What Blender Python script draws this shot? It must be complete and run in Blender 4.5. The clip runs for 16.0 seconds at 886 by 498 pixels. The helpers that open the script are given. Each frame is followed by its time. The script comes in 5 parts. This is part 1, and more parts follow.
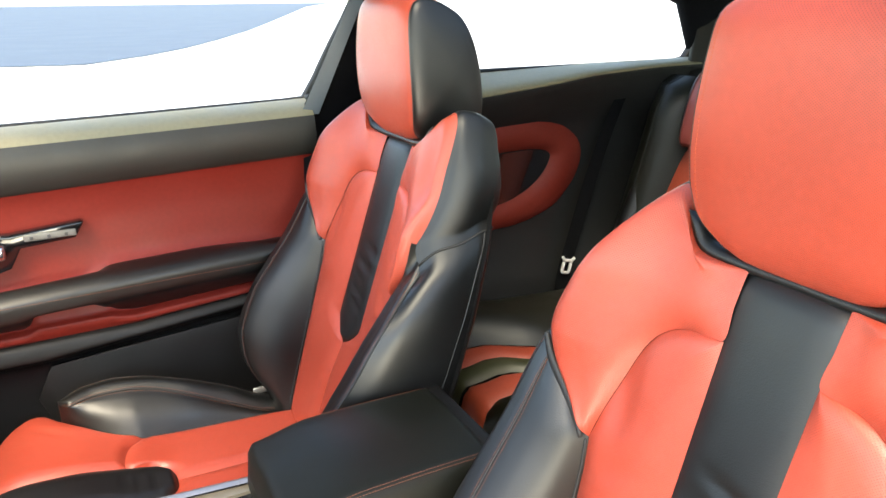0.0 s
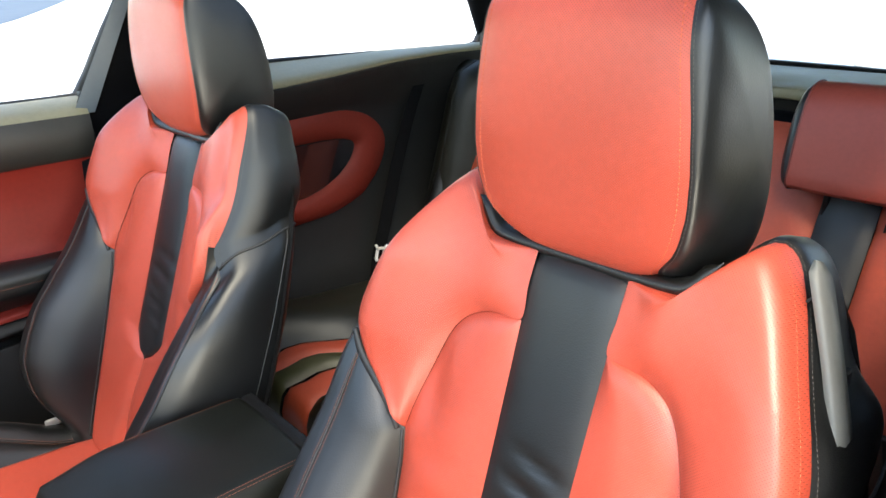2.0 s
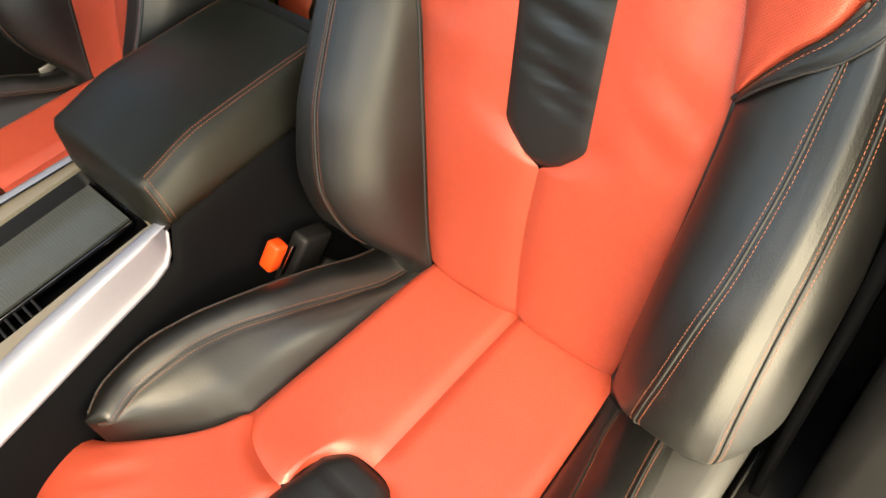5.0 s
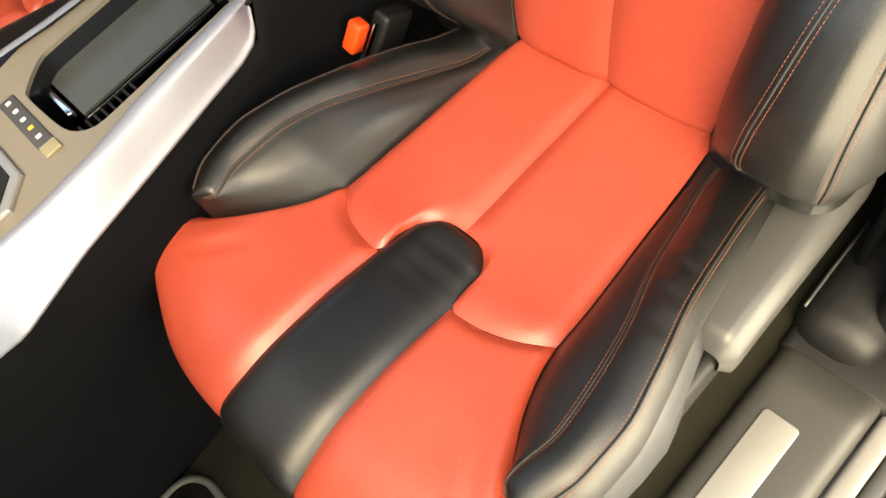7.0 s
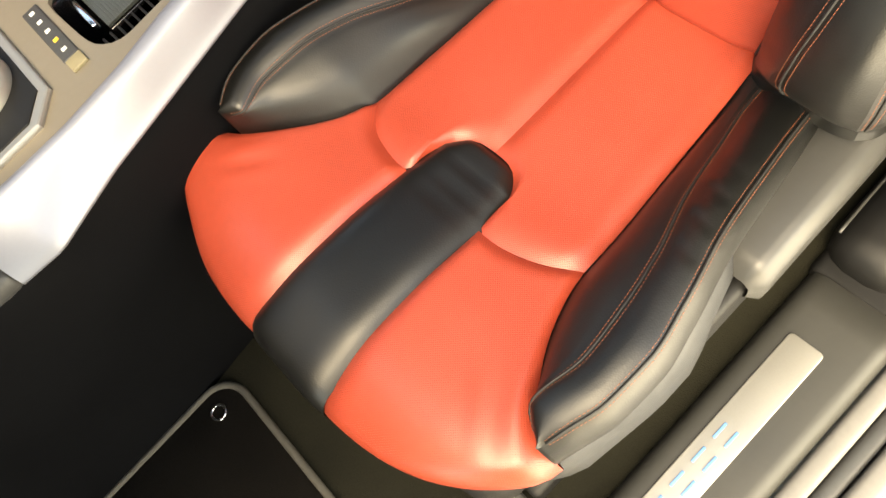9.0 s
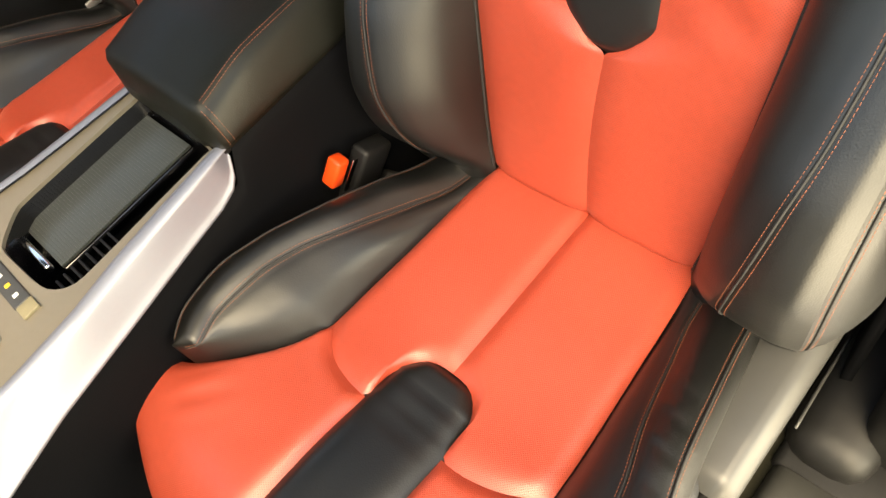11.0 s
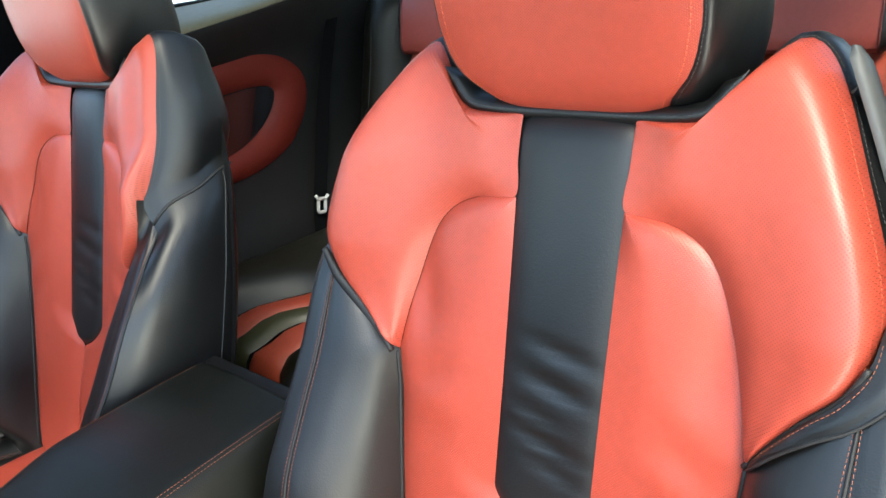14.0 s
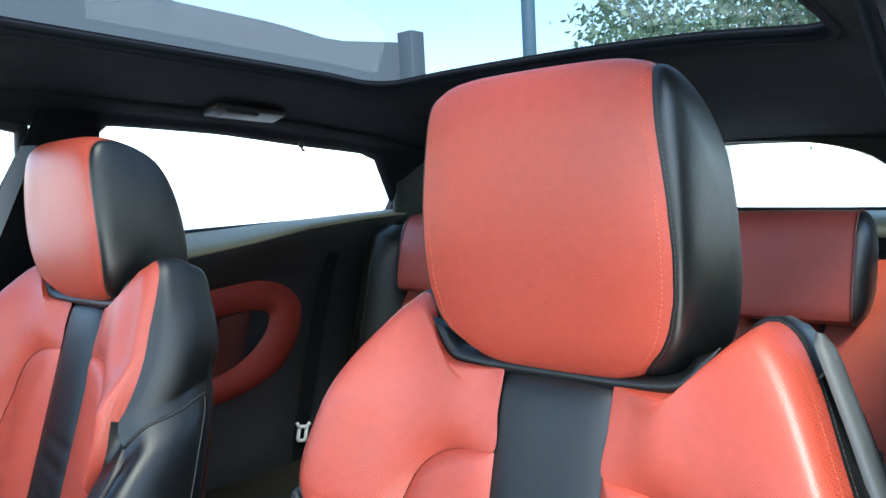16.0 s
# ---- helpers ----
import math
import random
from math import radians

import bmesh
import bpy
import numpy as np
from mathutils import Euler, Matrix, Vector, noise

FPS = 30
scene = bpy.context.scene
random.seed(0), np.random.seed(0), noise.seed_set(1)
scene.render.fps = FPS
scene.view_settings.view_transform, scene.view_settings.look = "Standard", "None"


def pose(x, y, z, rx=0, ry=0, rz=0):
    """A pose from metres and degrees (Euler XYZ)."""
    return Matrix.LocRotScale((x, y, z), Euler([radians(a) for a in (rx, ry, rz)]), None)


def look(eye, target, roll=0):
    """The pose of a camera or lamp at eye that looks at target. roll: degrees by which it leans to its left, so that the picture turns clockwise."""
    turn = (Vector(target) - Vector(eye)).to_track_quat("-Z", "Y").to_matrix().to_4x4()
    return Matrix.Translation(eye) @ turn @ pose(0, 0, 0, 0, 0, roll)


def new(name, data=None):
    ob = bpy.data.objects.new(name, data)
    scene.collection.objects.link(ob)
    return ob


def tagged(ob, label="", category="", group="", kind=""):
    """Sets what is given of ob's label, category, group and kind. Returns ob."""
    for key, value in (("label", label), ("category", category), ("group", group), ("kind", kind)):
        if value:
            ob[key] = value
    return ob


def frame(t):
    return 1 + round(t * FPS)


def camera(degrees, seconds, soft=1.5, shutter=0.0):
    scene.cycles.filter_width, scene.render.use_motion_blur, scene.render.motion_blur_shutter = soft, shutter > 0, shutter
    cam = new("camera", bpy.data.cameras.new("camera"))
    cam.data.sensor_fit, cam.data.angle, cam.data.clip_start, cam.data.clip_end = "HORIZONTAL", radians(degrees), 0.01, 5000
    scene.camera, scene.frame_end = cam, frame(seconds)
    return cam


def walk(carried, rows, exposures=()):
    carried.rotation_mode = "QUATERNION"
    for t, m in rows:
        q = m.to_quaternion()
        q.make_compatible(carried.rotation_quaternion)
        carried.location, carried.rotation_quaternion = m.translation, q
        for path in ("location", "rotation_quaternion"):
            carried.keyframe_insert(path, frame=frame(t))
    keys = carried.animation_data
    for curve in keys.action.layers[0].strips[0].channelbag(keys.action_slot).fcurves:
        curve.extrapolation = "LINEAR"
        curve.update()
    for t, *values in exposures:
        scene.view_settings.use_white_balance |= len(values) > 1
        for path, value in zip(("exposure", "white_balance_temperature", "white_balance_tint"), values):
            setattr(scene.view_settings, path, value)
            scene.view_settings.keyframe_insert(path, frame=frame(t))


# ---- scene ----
cam = camera(62.95, 16.0)
PATH = [
    (0.0, look((0.3623, -0.3548, 1.1109), (-0.4732, 0.0834, 0.7794), -0.55)),
    (0.5, look((0.3625, -0.3414, 1.1142), (-0.4367, 0.1670, 0.7935), 0.05)),
    (1.0, look((0.3640, -0.3323, 1.1184), (-0.4035, 0.2275, 0.8062), 0.47)),
    (1.5, look((0.3617, -0.3236, 1.1172), (-0.3700, 0.2800, 0.8006), 0.46)),
    (2.0, look((0.3597, -0.3243, 1.1124), (-0.3303, 0.3091, 0.7625), -0.34)),
    (2.5, look((0.3511, -0.3242, 1.0993), (-0.3184, 0.2848, 0.6741), -2.85)),
    (3.0, look((0.3424, -0.3215, 1.0868), (-0.3190, 0.2432, 0.5933), -6.00)),
    (3.5, look((0.3379, -0.3245, 1.0738), (-0.2974, 0.2259, 0.5321), -7.36)),
    (4.0, look((0.3334, -0.3285, 1.0578), (-0.2544, 0.1986, 0.4441), -8.07)),
    (4.5, look((0.3248, -0.3253, 1.0467), (-0.2058, 0.1538, 0.3473), -9.34)),
    (5.0, look((0.3239, -0.3270, 1.0243), (-0.1824, 0.0677, 0.2576), -13.10)),
    (5.2, look((0.3241, -0.3261, 1.0194), (-0.1739, 0.0305, 0.2288), -15.21)),
    (7.3, look((0.3670, -0.4020, 0.9574), (-0.1260, -0.2423, 0.1021), -31.25)),
    (7.5, look((0.3668, -0.4054, 0.9550), (-0.1172, -0.2665, 0.0910), -32.66)),
    (8.0, look((0.3657, -0.4104, 0.9523), (-0.0892, -0.3254, 0.0658), -36.54)),
    (8.2, look((0.3669, -0.4122, 0.9507), (-0.0816, -0.3453, 0.0594), -38.27)),
    (10.3, look((0.3160, -0.3299, 1.0046), (-0.1463, -0.2129, 0.1258), -36.67)),
    (10.5, look((0.3150, -0.3328, 1.0047), (-0.1648, -0.1774, 0.1412), -33.62)),
    (11.0, look((0.3135, -0.3289, 1.0071), (-0.1994, -0.0731, 0.1877), -26.48)),
    (11.5, look((0.3098, -0.3248, 1.0067), (-0.2401, 0.0389, 0.2547), -20.50)),
    (12.0, look((0.2920, -0.3266, 1.0177), (-0.2494, 0.1465, 0.3226), -14.55)),
    (12.5, look((0.2898, -0.3231, 1.0191), (-0.2634, 0.2225, 0.3896), -12.03)),
    (13.0, look((0.2880, -0.3204, 1.0144), (-0.2801, 0.2888, 0.4611), -9.89)),
    (13.5, look((0.2893, -0.3200, 1.0148), (-0.3011, 0.3341, 0.5418), -8.80)),
    (14.0, look((0.2830, -0.3192, 1.0184), (-0.3284, 0.3635, 0.6183), -7.75)),
    (14.5, look((0.2852, -0.3173, 1.0231), (-0.3307, 0.4063, 0.7115), -5.86)),
    (15.0, look((0.2856, -0.3157, 1.0290), (-0.3273, 0.4394, 0.7961), -4.65)),
    (15.5, look((0.2875, -0.3128, 1.0346), (-0.3259, 0.4595, 0.8693), -3.73)),
    (16.0, look((0.2941, -0.3173, 1.0377), (-0.3385, 0.4505, 0.9363), -3.01)),
]
EXPOSURES = [
    (0.0, 2.96, 7700, 4), (2.0, 2.88, 7200, 5), (3.5, 2.82, 8000, 5), (5.0, 2.70, 9600, 4), (7.3, 2.50, 9500, 4), (8.2, 2.48, 9500, 4),
    (10.3, 2.44, 10000, 4), (12.5, 2.64, 8000, 3), (14.5, 2.62, 6400, 0), (16.0, 2.50, 5900, -1),
]
walk(cam, PATH, EXPOSURES)

# ---- light ----
world = bpy.data.worlds.new("sky")
scene.world = world
world.use_nodes = True
wn = world.node_tree.nodes
sky = wn.new("ShaderNodeTexSky")
sky.sky_type = "NISHITA"
sky.sun_disc = False
sky.sun_elevation = radians(56)
sky.sun_rotation = radians(132)
sky.air_density, sky.dust_density, sky.ozone_density = 1.0, 1.2, 1.1
wn["Background"].inputs[1].default_value = 0.15
world.node_tree.links.new(sky.outputs[0], wn["Background"].inputs[0])

sun = new("sun", bpy.data.lights.new("sun", "SUN"))
sun.data.energy = 1.2
sun.data.angle = radians(34)
sun.data.color = (1.0, 0.91, 0.78)
sun.matrix_world = look((0, 0, 0), (-0.46, 0.42, -0.92))

# daylight that comes in at the open door
door_light = new("door_daylight", bpy.data.lights.new("door_daylight", "AREA"))
door_light.data.shape = "RECTANGLE"
door_light.data.size, door_light.data.size_y = 1.0, 0.65
door_light.data.energy = 4.4
door_light.data.color = (1.0, 0.95, 0.86)
door_light.matrix_world = look((0.82, -0.18, 0.36), (0.15, -0.10, 0.42))

# ---- materials ----


def mat(name, color, rough=0.5, metal=0.0, vary=0.12, scale=8.0, grain=0.0, grain_scale=900.0, spec=0.5, sheen=0.0, coat=0.0,
        wear=0.0, fine=120.0):
    """A procedural surface: base colour with blotches at two scales, roughness wear and fine relief."""
    m = bpy.data.materials.new(name)
    m.use_nodes = True
    nt = m.node_tree
    b = nt.nodes["Principled BSDF"]
    b.inputs["Metallic"].default_value = metal
    b.inputs["Specular IOR Level"].default_value = spec
    b.inputs["Coat Weight"].default_value = coat
    b.inputs["Sheen Weight"].default_value = sheen
    tc = nt.nodes.new("ShaderNodeTexCoord")
    n1 = nt.nodes.new("ShaderNodeTexNoise")
    n1.inputs["Scale"].default_value, n1.inputs["Detail"].default_value = scale, 4
    n2 = nt.nodes.new("ShaderNodeTexNoise")
    n2.inputs["Scale"].default_value, n2.inputs["Detail"].default_value = fine, 3
    for n in (n1, n2):
        nt.links.new(tc.outputs["Object"], n.inputs["Vector"])
    add = nt.nodes.new("ShaderNodeMath")
    add.operation = "ADD"
    nt.links.new(n1.outputs["Fac"], add.inputs[0])
    nt.links.new(n2.outputs["Fac"], add.inputs[1])
    ramp = nt.nodes.new("ShaderNodeMapRange")
    ramp.inputs[1].default_value, ramp.inputs[2].default_value = 0.6, 1.4
    ramp.inputs[3].default_value, ramp.inputs[4].default_value = 1 - vary, 1 + vary
    nt.links.new(add.outputs[0], ramp.inputs[0])
    mul = nt.nodes.new("ShaderNodeVectorMath")
    mul.operation = "SCALE"
    mul.inputs[0].default_value = color
    nt.links.new(ramp.outputs[0], mul.inputs["Scale"])
    nt.links.new(mul.outputs[0], b.inputs["Base Color"])
    rr = nt.nodes.new("ShaderNodeMapRange")
    rr.inputs[1].default_value, rr.inputs[2].default_value = 0.3, 0.7
    rr.inputs[3].default_value, rr.inputs[4].default_value = max(rough - 0.07 - wear, 0.02), min(rough + 0.07 + wear, 1)
    nt.links.new(n1.outputs["Fac"], rr.inputs[0])
    nt.links.new(rr.outputs[0], b.inputs["Roughness"])
    if grain:
        v = nt.nodes.new("ShaderNodeTexVoronoi")
        v.inputs["Scale"].default_value = grain_scale
        nt.links.new(tc.outputs["Object"], v.inputs["Vector"])
        bump = nt.nodes.new("ShaderNodeBump")
        bump.inputs["Strength"].default_value, bump.inputs["Distance"].default_value = grain, 0.0006
        nt.links.new(v.outputs["Distance"], bump.inputs["Height"])
        nt.links.new(bump.outputs[0], b.inputs["Normal"])
    return m


def leather(name, color, rough, perforated=False, spec=0.5, coat=0.0):
    """Leather: blotched dye, pebbled grain, soft wrinkles, and rows of small punched holes where perforated."""
    m = mat(name, color, rough, vary=0.10, scale=7, grain=0.16, grain_scale=620, spec=spec, wear=0.05)
    nt = m.node_tree
    b = nt.nodes["Principled BSDF"]
    b.inputs["Coat Weight"].default_value, b.inputs["Coat Roughness"].default_value = coat, .38
    bump = next(n for n in nt.nodes if n.type == "BUMP")
    tc = next(n for n in nt.nodes if n.type == "TEX_COORD")
    big = nt.nodes.new("ShaderNodeTexNoise")
    big.inputs["Scale"].default_value, big.inputs["Detail"].default_value, big.inputs["Distortion"].default_value = 16, 3, 0.6
    nt.links.new(tc.outputs["Object"], big.inputs["Vector"])
    b2 = nt.nodes.new("ShaderNodeBump")
    b2.inputs["Strength"].default_value, b2.inputs["Distance"].default_value = 0.06, 0.003
    nt.links.new(big.outputs["Fac"], b2.inputs["Height"])
    nt.links.new(b2.outputs[0], bump.inputs["Normal"])
    if perforated:
        uv = nt.nodes.new("ShaderNodeUVMap")
        mp = nt.nodes.new("ShaderNodeMapping")
        mp.inputs["Rotation"].default_value = (0, 0, radians(45))
        mp.inputs["Scale"].default_value = (500, 500, 500)
        nt.links.new(uv.outputs[0], mp.inputs["Vector"])
        v = nt.nodes.new("ShaderNodeTexVoronoi")
        v.voronoi_dimensions = "2D"
        v.inputs["Scale"].default_value, v.inputs["Randomness"].default_value = 1.0, 0.0
        nt.links.new(mp.outputs[0], v.inputs["Vector"])
        hole = nt.nodes.new("ShaderNodeMapRange")
        hole.inputs[1].default_value, hole.inputs[2].default_value = 0.16, 0.26
        nt.links.new(v.outputs["Distance"], hole.inputs[0])
        dark = nt.nodes.new("ShaderNodeMapRange")
        dark.inputs[1].default_value, dark.inputs[2].default_value = 0.12, 0.30
        dark.inputs[3].default_value, dark.inputs[4].default_value = 0.55, 1.0
        nt.links.new(v.outputs["Distance"], dark.inputs[0])
        dye = b.inputs["Base Color"].links[0].from_socket
        punched = nt.nodes.new("ShaderNodeVectorMath")
        punched.operation = "SCALE"
        nt.links.new(dye, punched.inputs[0])
        nt.links.new(dark.outputs[0], punched.inputs["Scale"])
        nt.links.new(punched.outputs[0], b.inputs["Base Color"])
        b3 = nt.nodes.new("ShaderNodeBump")
        b3.inputs["Strength"].default_value, b3.inputs["Distance"].default_value = 0.55, 0.0007
        nt.links.new(hole.outputs[0], b3.inputs["Height"])
        nt.links.new(bump.outputs[0], b3.inputs["Normal"])
        nt.links.new(b3.outputs[0], b.inputs["Normal"])
    return m


RED = leather("red_leather", (0.40, 0.055, 0.030), 0.46, spec=0.5, coat=0.35)
RED_PERF = leather("red_perforated_leather", (0.40, 0.055, 0.030), 0.44, perforated=True, spec=0.5, coat=0.35)
RED_REAR = leather("red_rear_leather", (0.38, 0.062, 0.029), 0.5)
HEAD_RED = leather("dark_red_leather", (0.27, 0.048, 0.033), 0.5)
BLACK = leather("black_leather", (0.0045, 0.0047, 0.0046), 0.44, spec=0.55, coat=0.10)
BLACK_SOFT = leather("black_soft_trim", (0.0030, 0.0032, 0.0040), 0.66, spec=0.06)
STITCH = mat("orange_thread", (0.22, 0.070, 0.034), 0.7, vary=0.2, scale=200)
STITCH_RED = mat("red_thread", (0.46, 0.088, 0.036), 0.7, vary=0.2, scale=200)
STITCH_DARK = mat("dark_thread", (0.05, 0.042, 0.036), 0.7, vary=0.2, scale=200)
BRACKET = mat("zinc_plated_steel", (0.20, 0.195, 0.18), 0.4, metal=0.8, vary=0.15, scale=60)
PIPING = mat("dark_piping", (0.012, 0.012, 0.012), 0.6)
PLASTIC = mat("black_plastic", (0.0065, 0.0065, 0.0068), 0.5, spec=0.33, vary=0.12, grain=0.25, grain_scale=1300)
PLASTIC_GREY = mat("dark_grey_plastic", (0.045, 0.046, 0.047), 0.45, vary=0.1, grain=0.2, grain_scale=1300)
BASE_GREY = mat("blue_grey_base_plastic", (0.032, 0.034, 0.038), 0.42, vary=0.1, grain=0.2, grain_scale=1300)
PILLAR_GREY = mat("blue_grey_satin_plastic", (0.10, 0.125, 0.145), 0.4, vary=0.06)
GLOSS = mat("gloss_black_lacquer", (0.006, 0.006, 0.007), 0.07, vary=0.1, coat=0.6)
# gloss black slats, greyed so the colour carries the sky mirrored on them
SLAT = mat("black_slat_lacquer_with_sheen", (0.050, 0.055, 0.052), 0.32, vary=0.1)
SILVER = mat("satin_silver_trim", (0.245, 0.26, 0.31), 0.42, metal=0.45, vary=0.02, scale=3, fine=300)
ALU = mat("brushed_aluminium_plate", (0.40, 0.39, 0.365), 0.40, metal=0.7, vary=0.04, fine=500)
BRONZE = mat("warm_grey_satin_panel", (0.24, 0.205, 0.155), 0.40, metal=0.35, vary=0.05)
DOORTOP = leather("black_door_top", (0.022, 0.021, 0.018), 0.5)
# black ledge trim, lightened so its colour holds the light from the windows
LEDGE = leather("ledge_trim_with_window_light", (0.235, 0.205, 0.125), 0.55, spec=0.5)
SIDE_LEATHER = leather("olive_black_leather", (0.012, 0.0118, 0.0075), 0.46, spec=0.4)
REAR_BLACK = leather("rear_black_leather", (0.0075, 0.0078, 0.0055), 0.44, spec=0.28)
OLIVE = leather("olive_leather", (0.050, 0.048, 0.018), 0.42, spec=0.5)
SIDE_TRIM = leather("black_side_trim", (0.014, 0.0145, 0.0135), 0.6, spec=0.35)
GUIDE = mat("pale_grey_plastic", (0.14, 0.138, 0.126), 0.42, vary=0.06, grain=0.15, grain_scale=1300)
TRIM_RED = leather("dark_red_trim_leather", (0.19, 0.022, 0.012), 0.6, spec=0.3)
SILL_GREY = mat("grey_brown_sill_plastic", (0.033, 0.033, 0.031), 0.45, vary=0.06, grain=0.15, grain_scale=1300, spec=0.4)
COVER = mat("grey_beige_plastic", (0.046, 0.046, 0.045), 0.36, vary=0.06, grain=0.15, grain_scale=1300)
CHROME = mat("chrome", (0.85, 0.85, 0.86), 0.12, metal=1.0, vary=0.02)
CARPET = mat("dark_carpet", (0.013, 0.0125, 0.0085), 0.95, vary=0.45, scale=9, grain=0.9, grain_scale=700, spec=0.1, fine=400)
MAT = mat("dark_mat_pile", (0.0065, 0.0055, 0.0045), 0.95, vary=0.35, scale=14, grain=0.9, grain_scale=700, spec=0.1, fine=400)
CLOTH = mat("dark_headliner", (0.007, 0.008, 0.0105), 0.95, vary=0.12, scale=12, grain=0.5, grain_scale=1500, spec=0.1)
WEB = mat("seat_belt_webbing", (0.0055, 0.006, 0.0065), 0.9, spec=0.1, vary=0.15, grain=0.4, grain_scale=1100)
ORANGE = mat("orange_red_plastic", (0.75, 0.065, 0.015), 0.35, vary=0.04)
WHITE_PAINT = mat("white_car_paint", (0.80, 0.80, 0.79), 0.25, vary=0.02, coat=0.5)
WHITE_PLASTIC = mat("white_plastic", (0.8, 0.8, 0.77), 0.4, vary=0.03)
SEAL = mat("grey_rubber_seal", (0.15, 0.145, 0.14), 0.55, vary=0.1)
AMBER = mat("amber_mark", (.9, .55, .06), .4)
BLUE = mat("blue_plate_print", (0.10, 0.24, 0.48), 0.35, vary=0.05)
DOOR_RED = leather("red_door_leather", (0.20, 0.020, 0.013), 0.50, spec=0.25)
CONCRETE = mat("pale_concrete", (0.62, 0.61, 0.59), 0.85, vary=0.12, scale=0.7, grain=0.3, grain_scale=60, fine=9)
ROAD = mat("blue_grey_asphalt", (0.045, 0.062, 0.09), 0.85, vary=0.12, scale=0.5, grain=0.3, grain_scale=60, fine=6)
STEEL = mat("painted_blue_grey_steel", (0.06, 0.11, 0.15), 0.5, vary=0.08, scale=2)
CLADDING = mat("blue_grey_cladding", (0.075, 0.092, 0.11), 0.6, vary=0.1, scale=1.2)
BARK = mat("pale_bark", (0.50, 0.47, 0.42), 0.9, vary=0.3, scale=6, grain=0.6, grain_scale=30)
LEAF = mat("green_leaves", (0.11, 0.17, 0.10), 0.6, vary=0.4, scale=2)
LAMP_LENS = mat("frosted_lamp_lens", (0.011, 0.012, 0.014), 0.5, vary=0.04)

glass = bpy.data.materials.new("tinted_window_glass")
glass.use_nodes = True
gb = glass.node_tree.nodes["Principled BSDF"]
gb.inputs["Base Color"].default_value = (0.93, 0.96, 0.97, 1)
gb.inputs["Roughness"].default_value = 0.0
gb.inputs["Transmission Weight"].default_value = 1.0
gb.inputs["IOR"].default_value = 1.01

roof_glass = bpy.data.materials.new("dark_tinted_roof_glass")
roof_glass.use_nodes = True
rn = roof_glass.node_tree.nodes
tr = rn.new("ShaderNodeBsdfTransparent")
tr.inputs[0].default_value = (0.385, 0.40, 0.405, 1)
gl_ = rn.new("ShaderNodeBsdfGlossy")
gl_.inputs["Roughness"].default_value = 0.02
mx_ = rn.new("ShaderNodeMixShader")
mx_.inputs[0].default_value = 0.04
roof_glass.node_tree.links.new(tr.outputs[0], mx_.inputs[1])
roof_glass.node_tree.links.new(gl_.outputs[0], mx_.inputs[2])
roof_glass.node_tree.links.new(mx_.outputs[0], rn["Material Output"].inputs[0])

# ---- mesh helpers ----


def part(name, verts, faces, material, parent=None, label="", smooth=True, uvs=None, origin=(0, 0, 0)):
    """One mesh object from vertices and faces, placed under a thing or a part."""
    me = bpy.data.meshes.new(name)
    me.from_pydata([tuple(float(c) for c in v) for v in verts], [], [tuple(int(i) for i in f) for f in faces])
    me.materials.append(material)
    if smooth:
        me.polygons.foreach_set("use_smooth", [True] * len(me.polygons))
    if uvs is not None:
        layer = me.uv_layers.new(name="UVMap")
        idx = np.empty(len(me.loops), dtype=np.int32)
        me.loops.foreach_get("vertex_index", idx)
        layer.data.foreach_set("uv", np.asarray(uvs, dtype=np.float32)[idx].ravel())
    me.update()
    ob = new(name, me)
    if parent is not None:
        ob.parent = parent
    if label:
        tagged(ob, label)
    if name == "stitching":
        tagged(ob, kind="stuff")
    return ob


def thing(name, label, category, at=(0, 0, 0), kind="", group=""):
    ob = new(name)
    ob.empty_display_size = 0.05
    ob.location = at
    return tagged(ob, label, category, group, kind)


def gridmesh(G, wrap_u=False):
    """Vertices and quads of an array of rows of points."""
    nv, nu = G.shape[:2]
    faces = []
    for j in range(nv - 1):
        for i in range(nu if wrap_u else nu - 1):
            k = (i + 1) % nu
            faces.append((j * nu + i, j * nu + k, (j + 1) * nu + k, (j + 1) * nu + i))
    return G.reshape(-1, 3), faces


def sheet(name, G, material, parent=None, label="", uv=None, wrap_u=False, at=(0, 0, 0)):
    v, f = gridmesh(np.asarray(G, float) - np.asarray(at, float), wrap_u)
    return part(name, v, f, material, parent, label, uvs=None if uv is None else np.asarray(uv).reshape(-1, 2))


def keyed(keys):
    """A smooth curve through keys (t, a, b, ...): returns a function of an array of t."""
    k = np.array(keys, float)
    t, p = k[:, 0], k[:, 1:]
    h = np.diff(t)[:, None]
    d = np.diff(p, axis=0) / h
    m = np.zeros_like(p)
    m[0], m[-1] = d[0], d[-1]
    for i in range(1, len(t) - 1):
        a, b = d[i - 1], d[i]
        same = a * b > 0
        w1, w2 = 2 * h[i] + h[i - 1], h[i] + 2 * h[i - 1]
        with np.errstate(divide="ignore", invalid="ignore"):
            hm = (w1 + w2) / (w1 / a + w2 / b)
        m[i] = np.where(same, hm, 0)

    def at(x):
        x = np.clip(np.atleast_1d(np.asarray(x, float)), t[0], t[-1])
        i = np.clip(np.searchsorted(t, x, side="right") - 1, 0, len(t) - 2)
        hh = (t[i + 1] - t[i])[:, None]
        u = ((x - t[i]) / (t[i + 1] - t[i]))[:, None]
        return ((2 * u**3 - 3 * u**2 + 1) * p[i] + (u**3 - 2 * u**2 + u) * hh * m[i]
                + (-2 * u**3 + 3 * u**2) * p[i + 1] + (u**3 - u**2) * hh * m[i + 1])
    return at


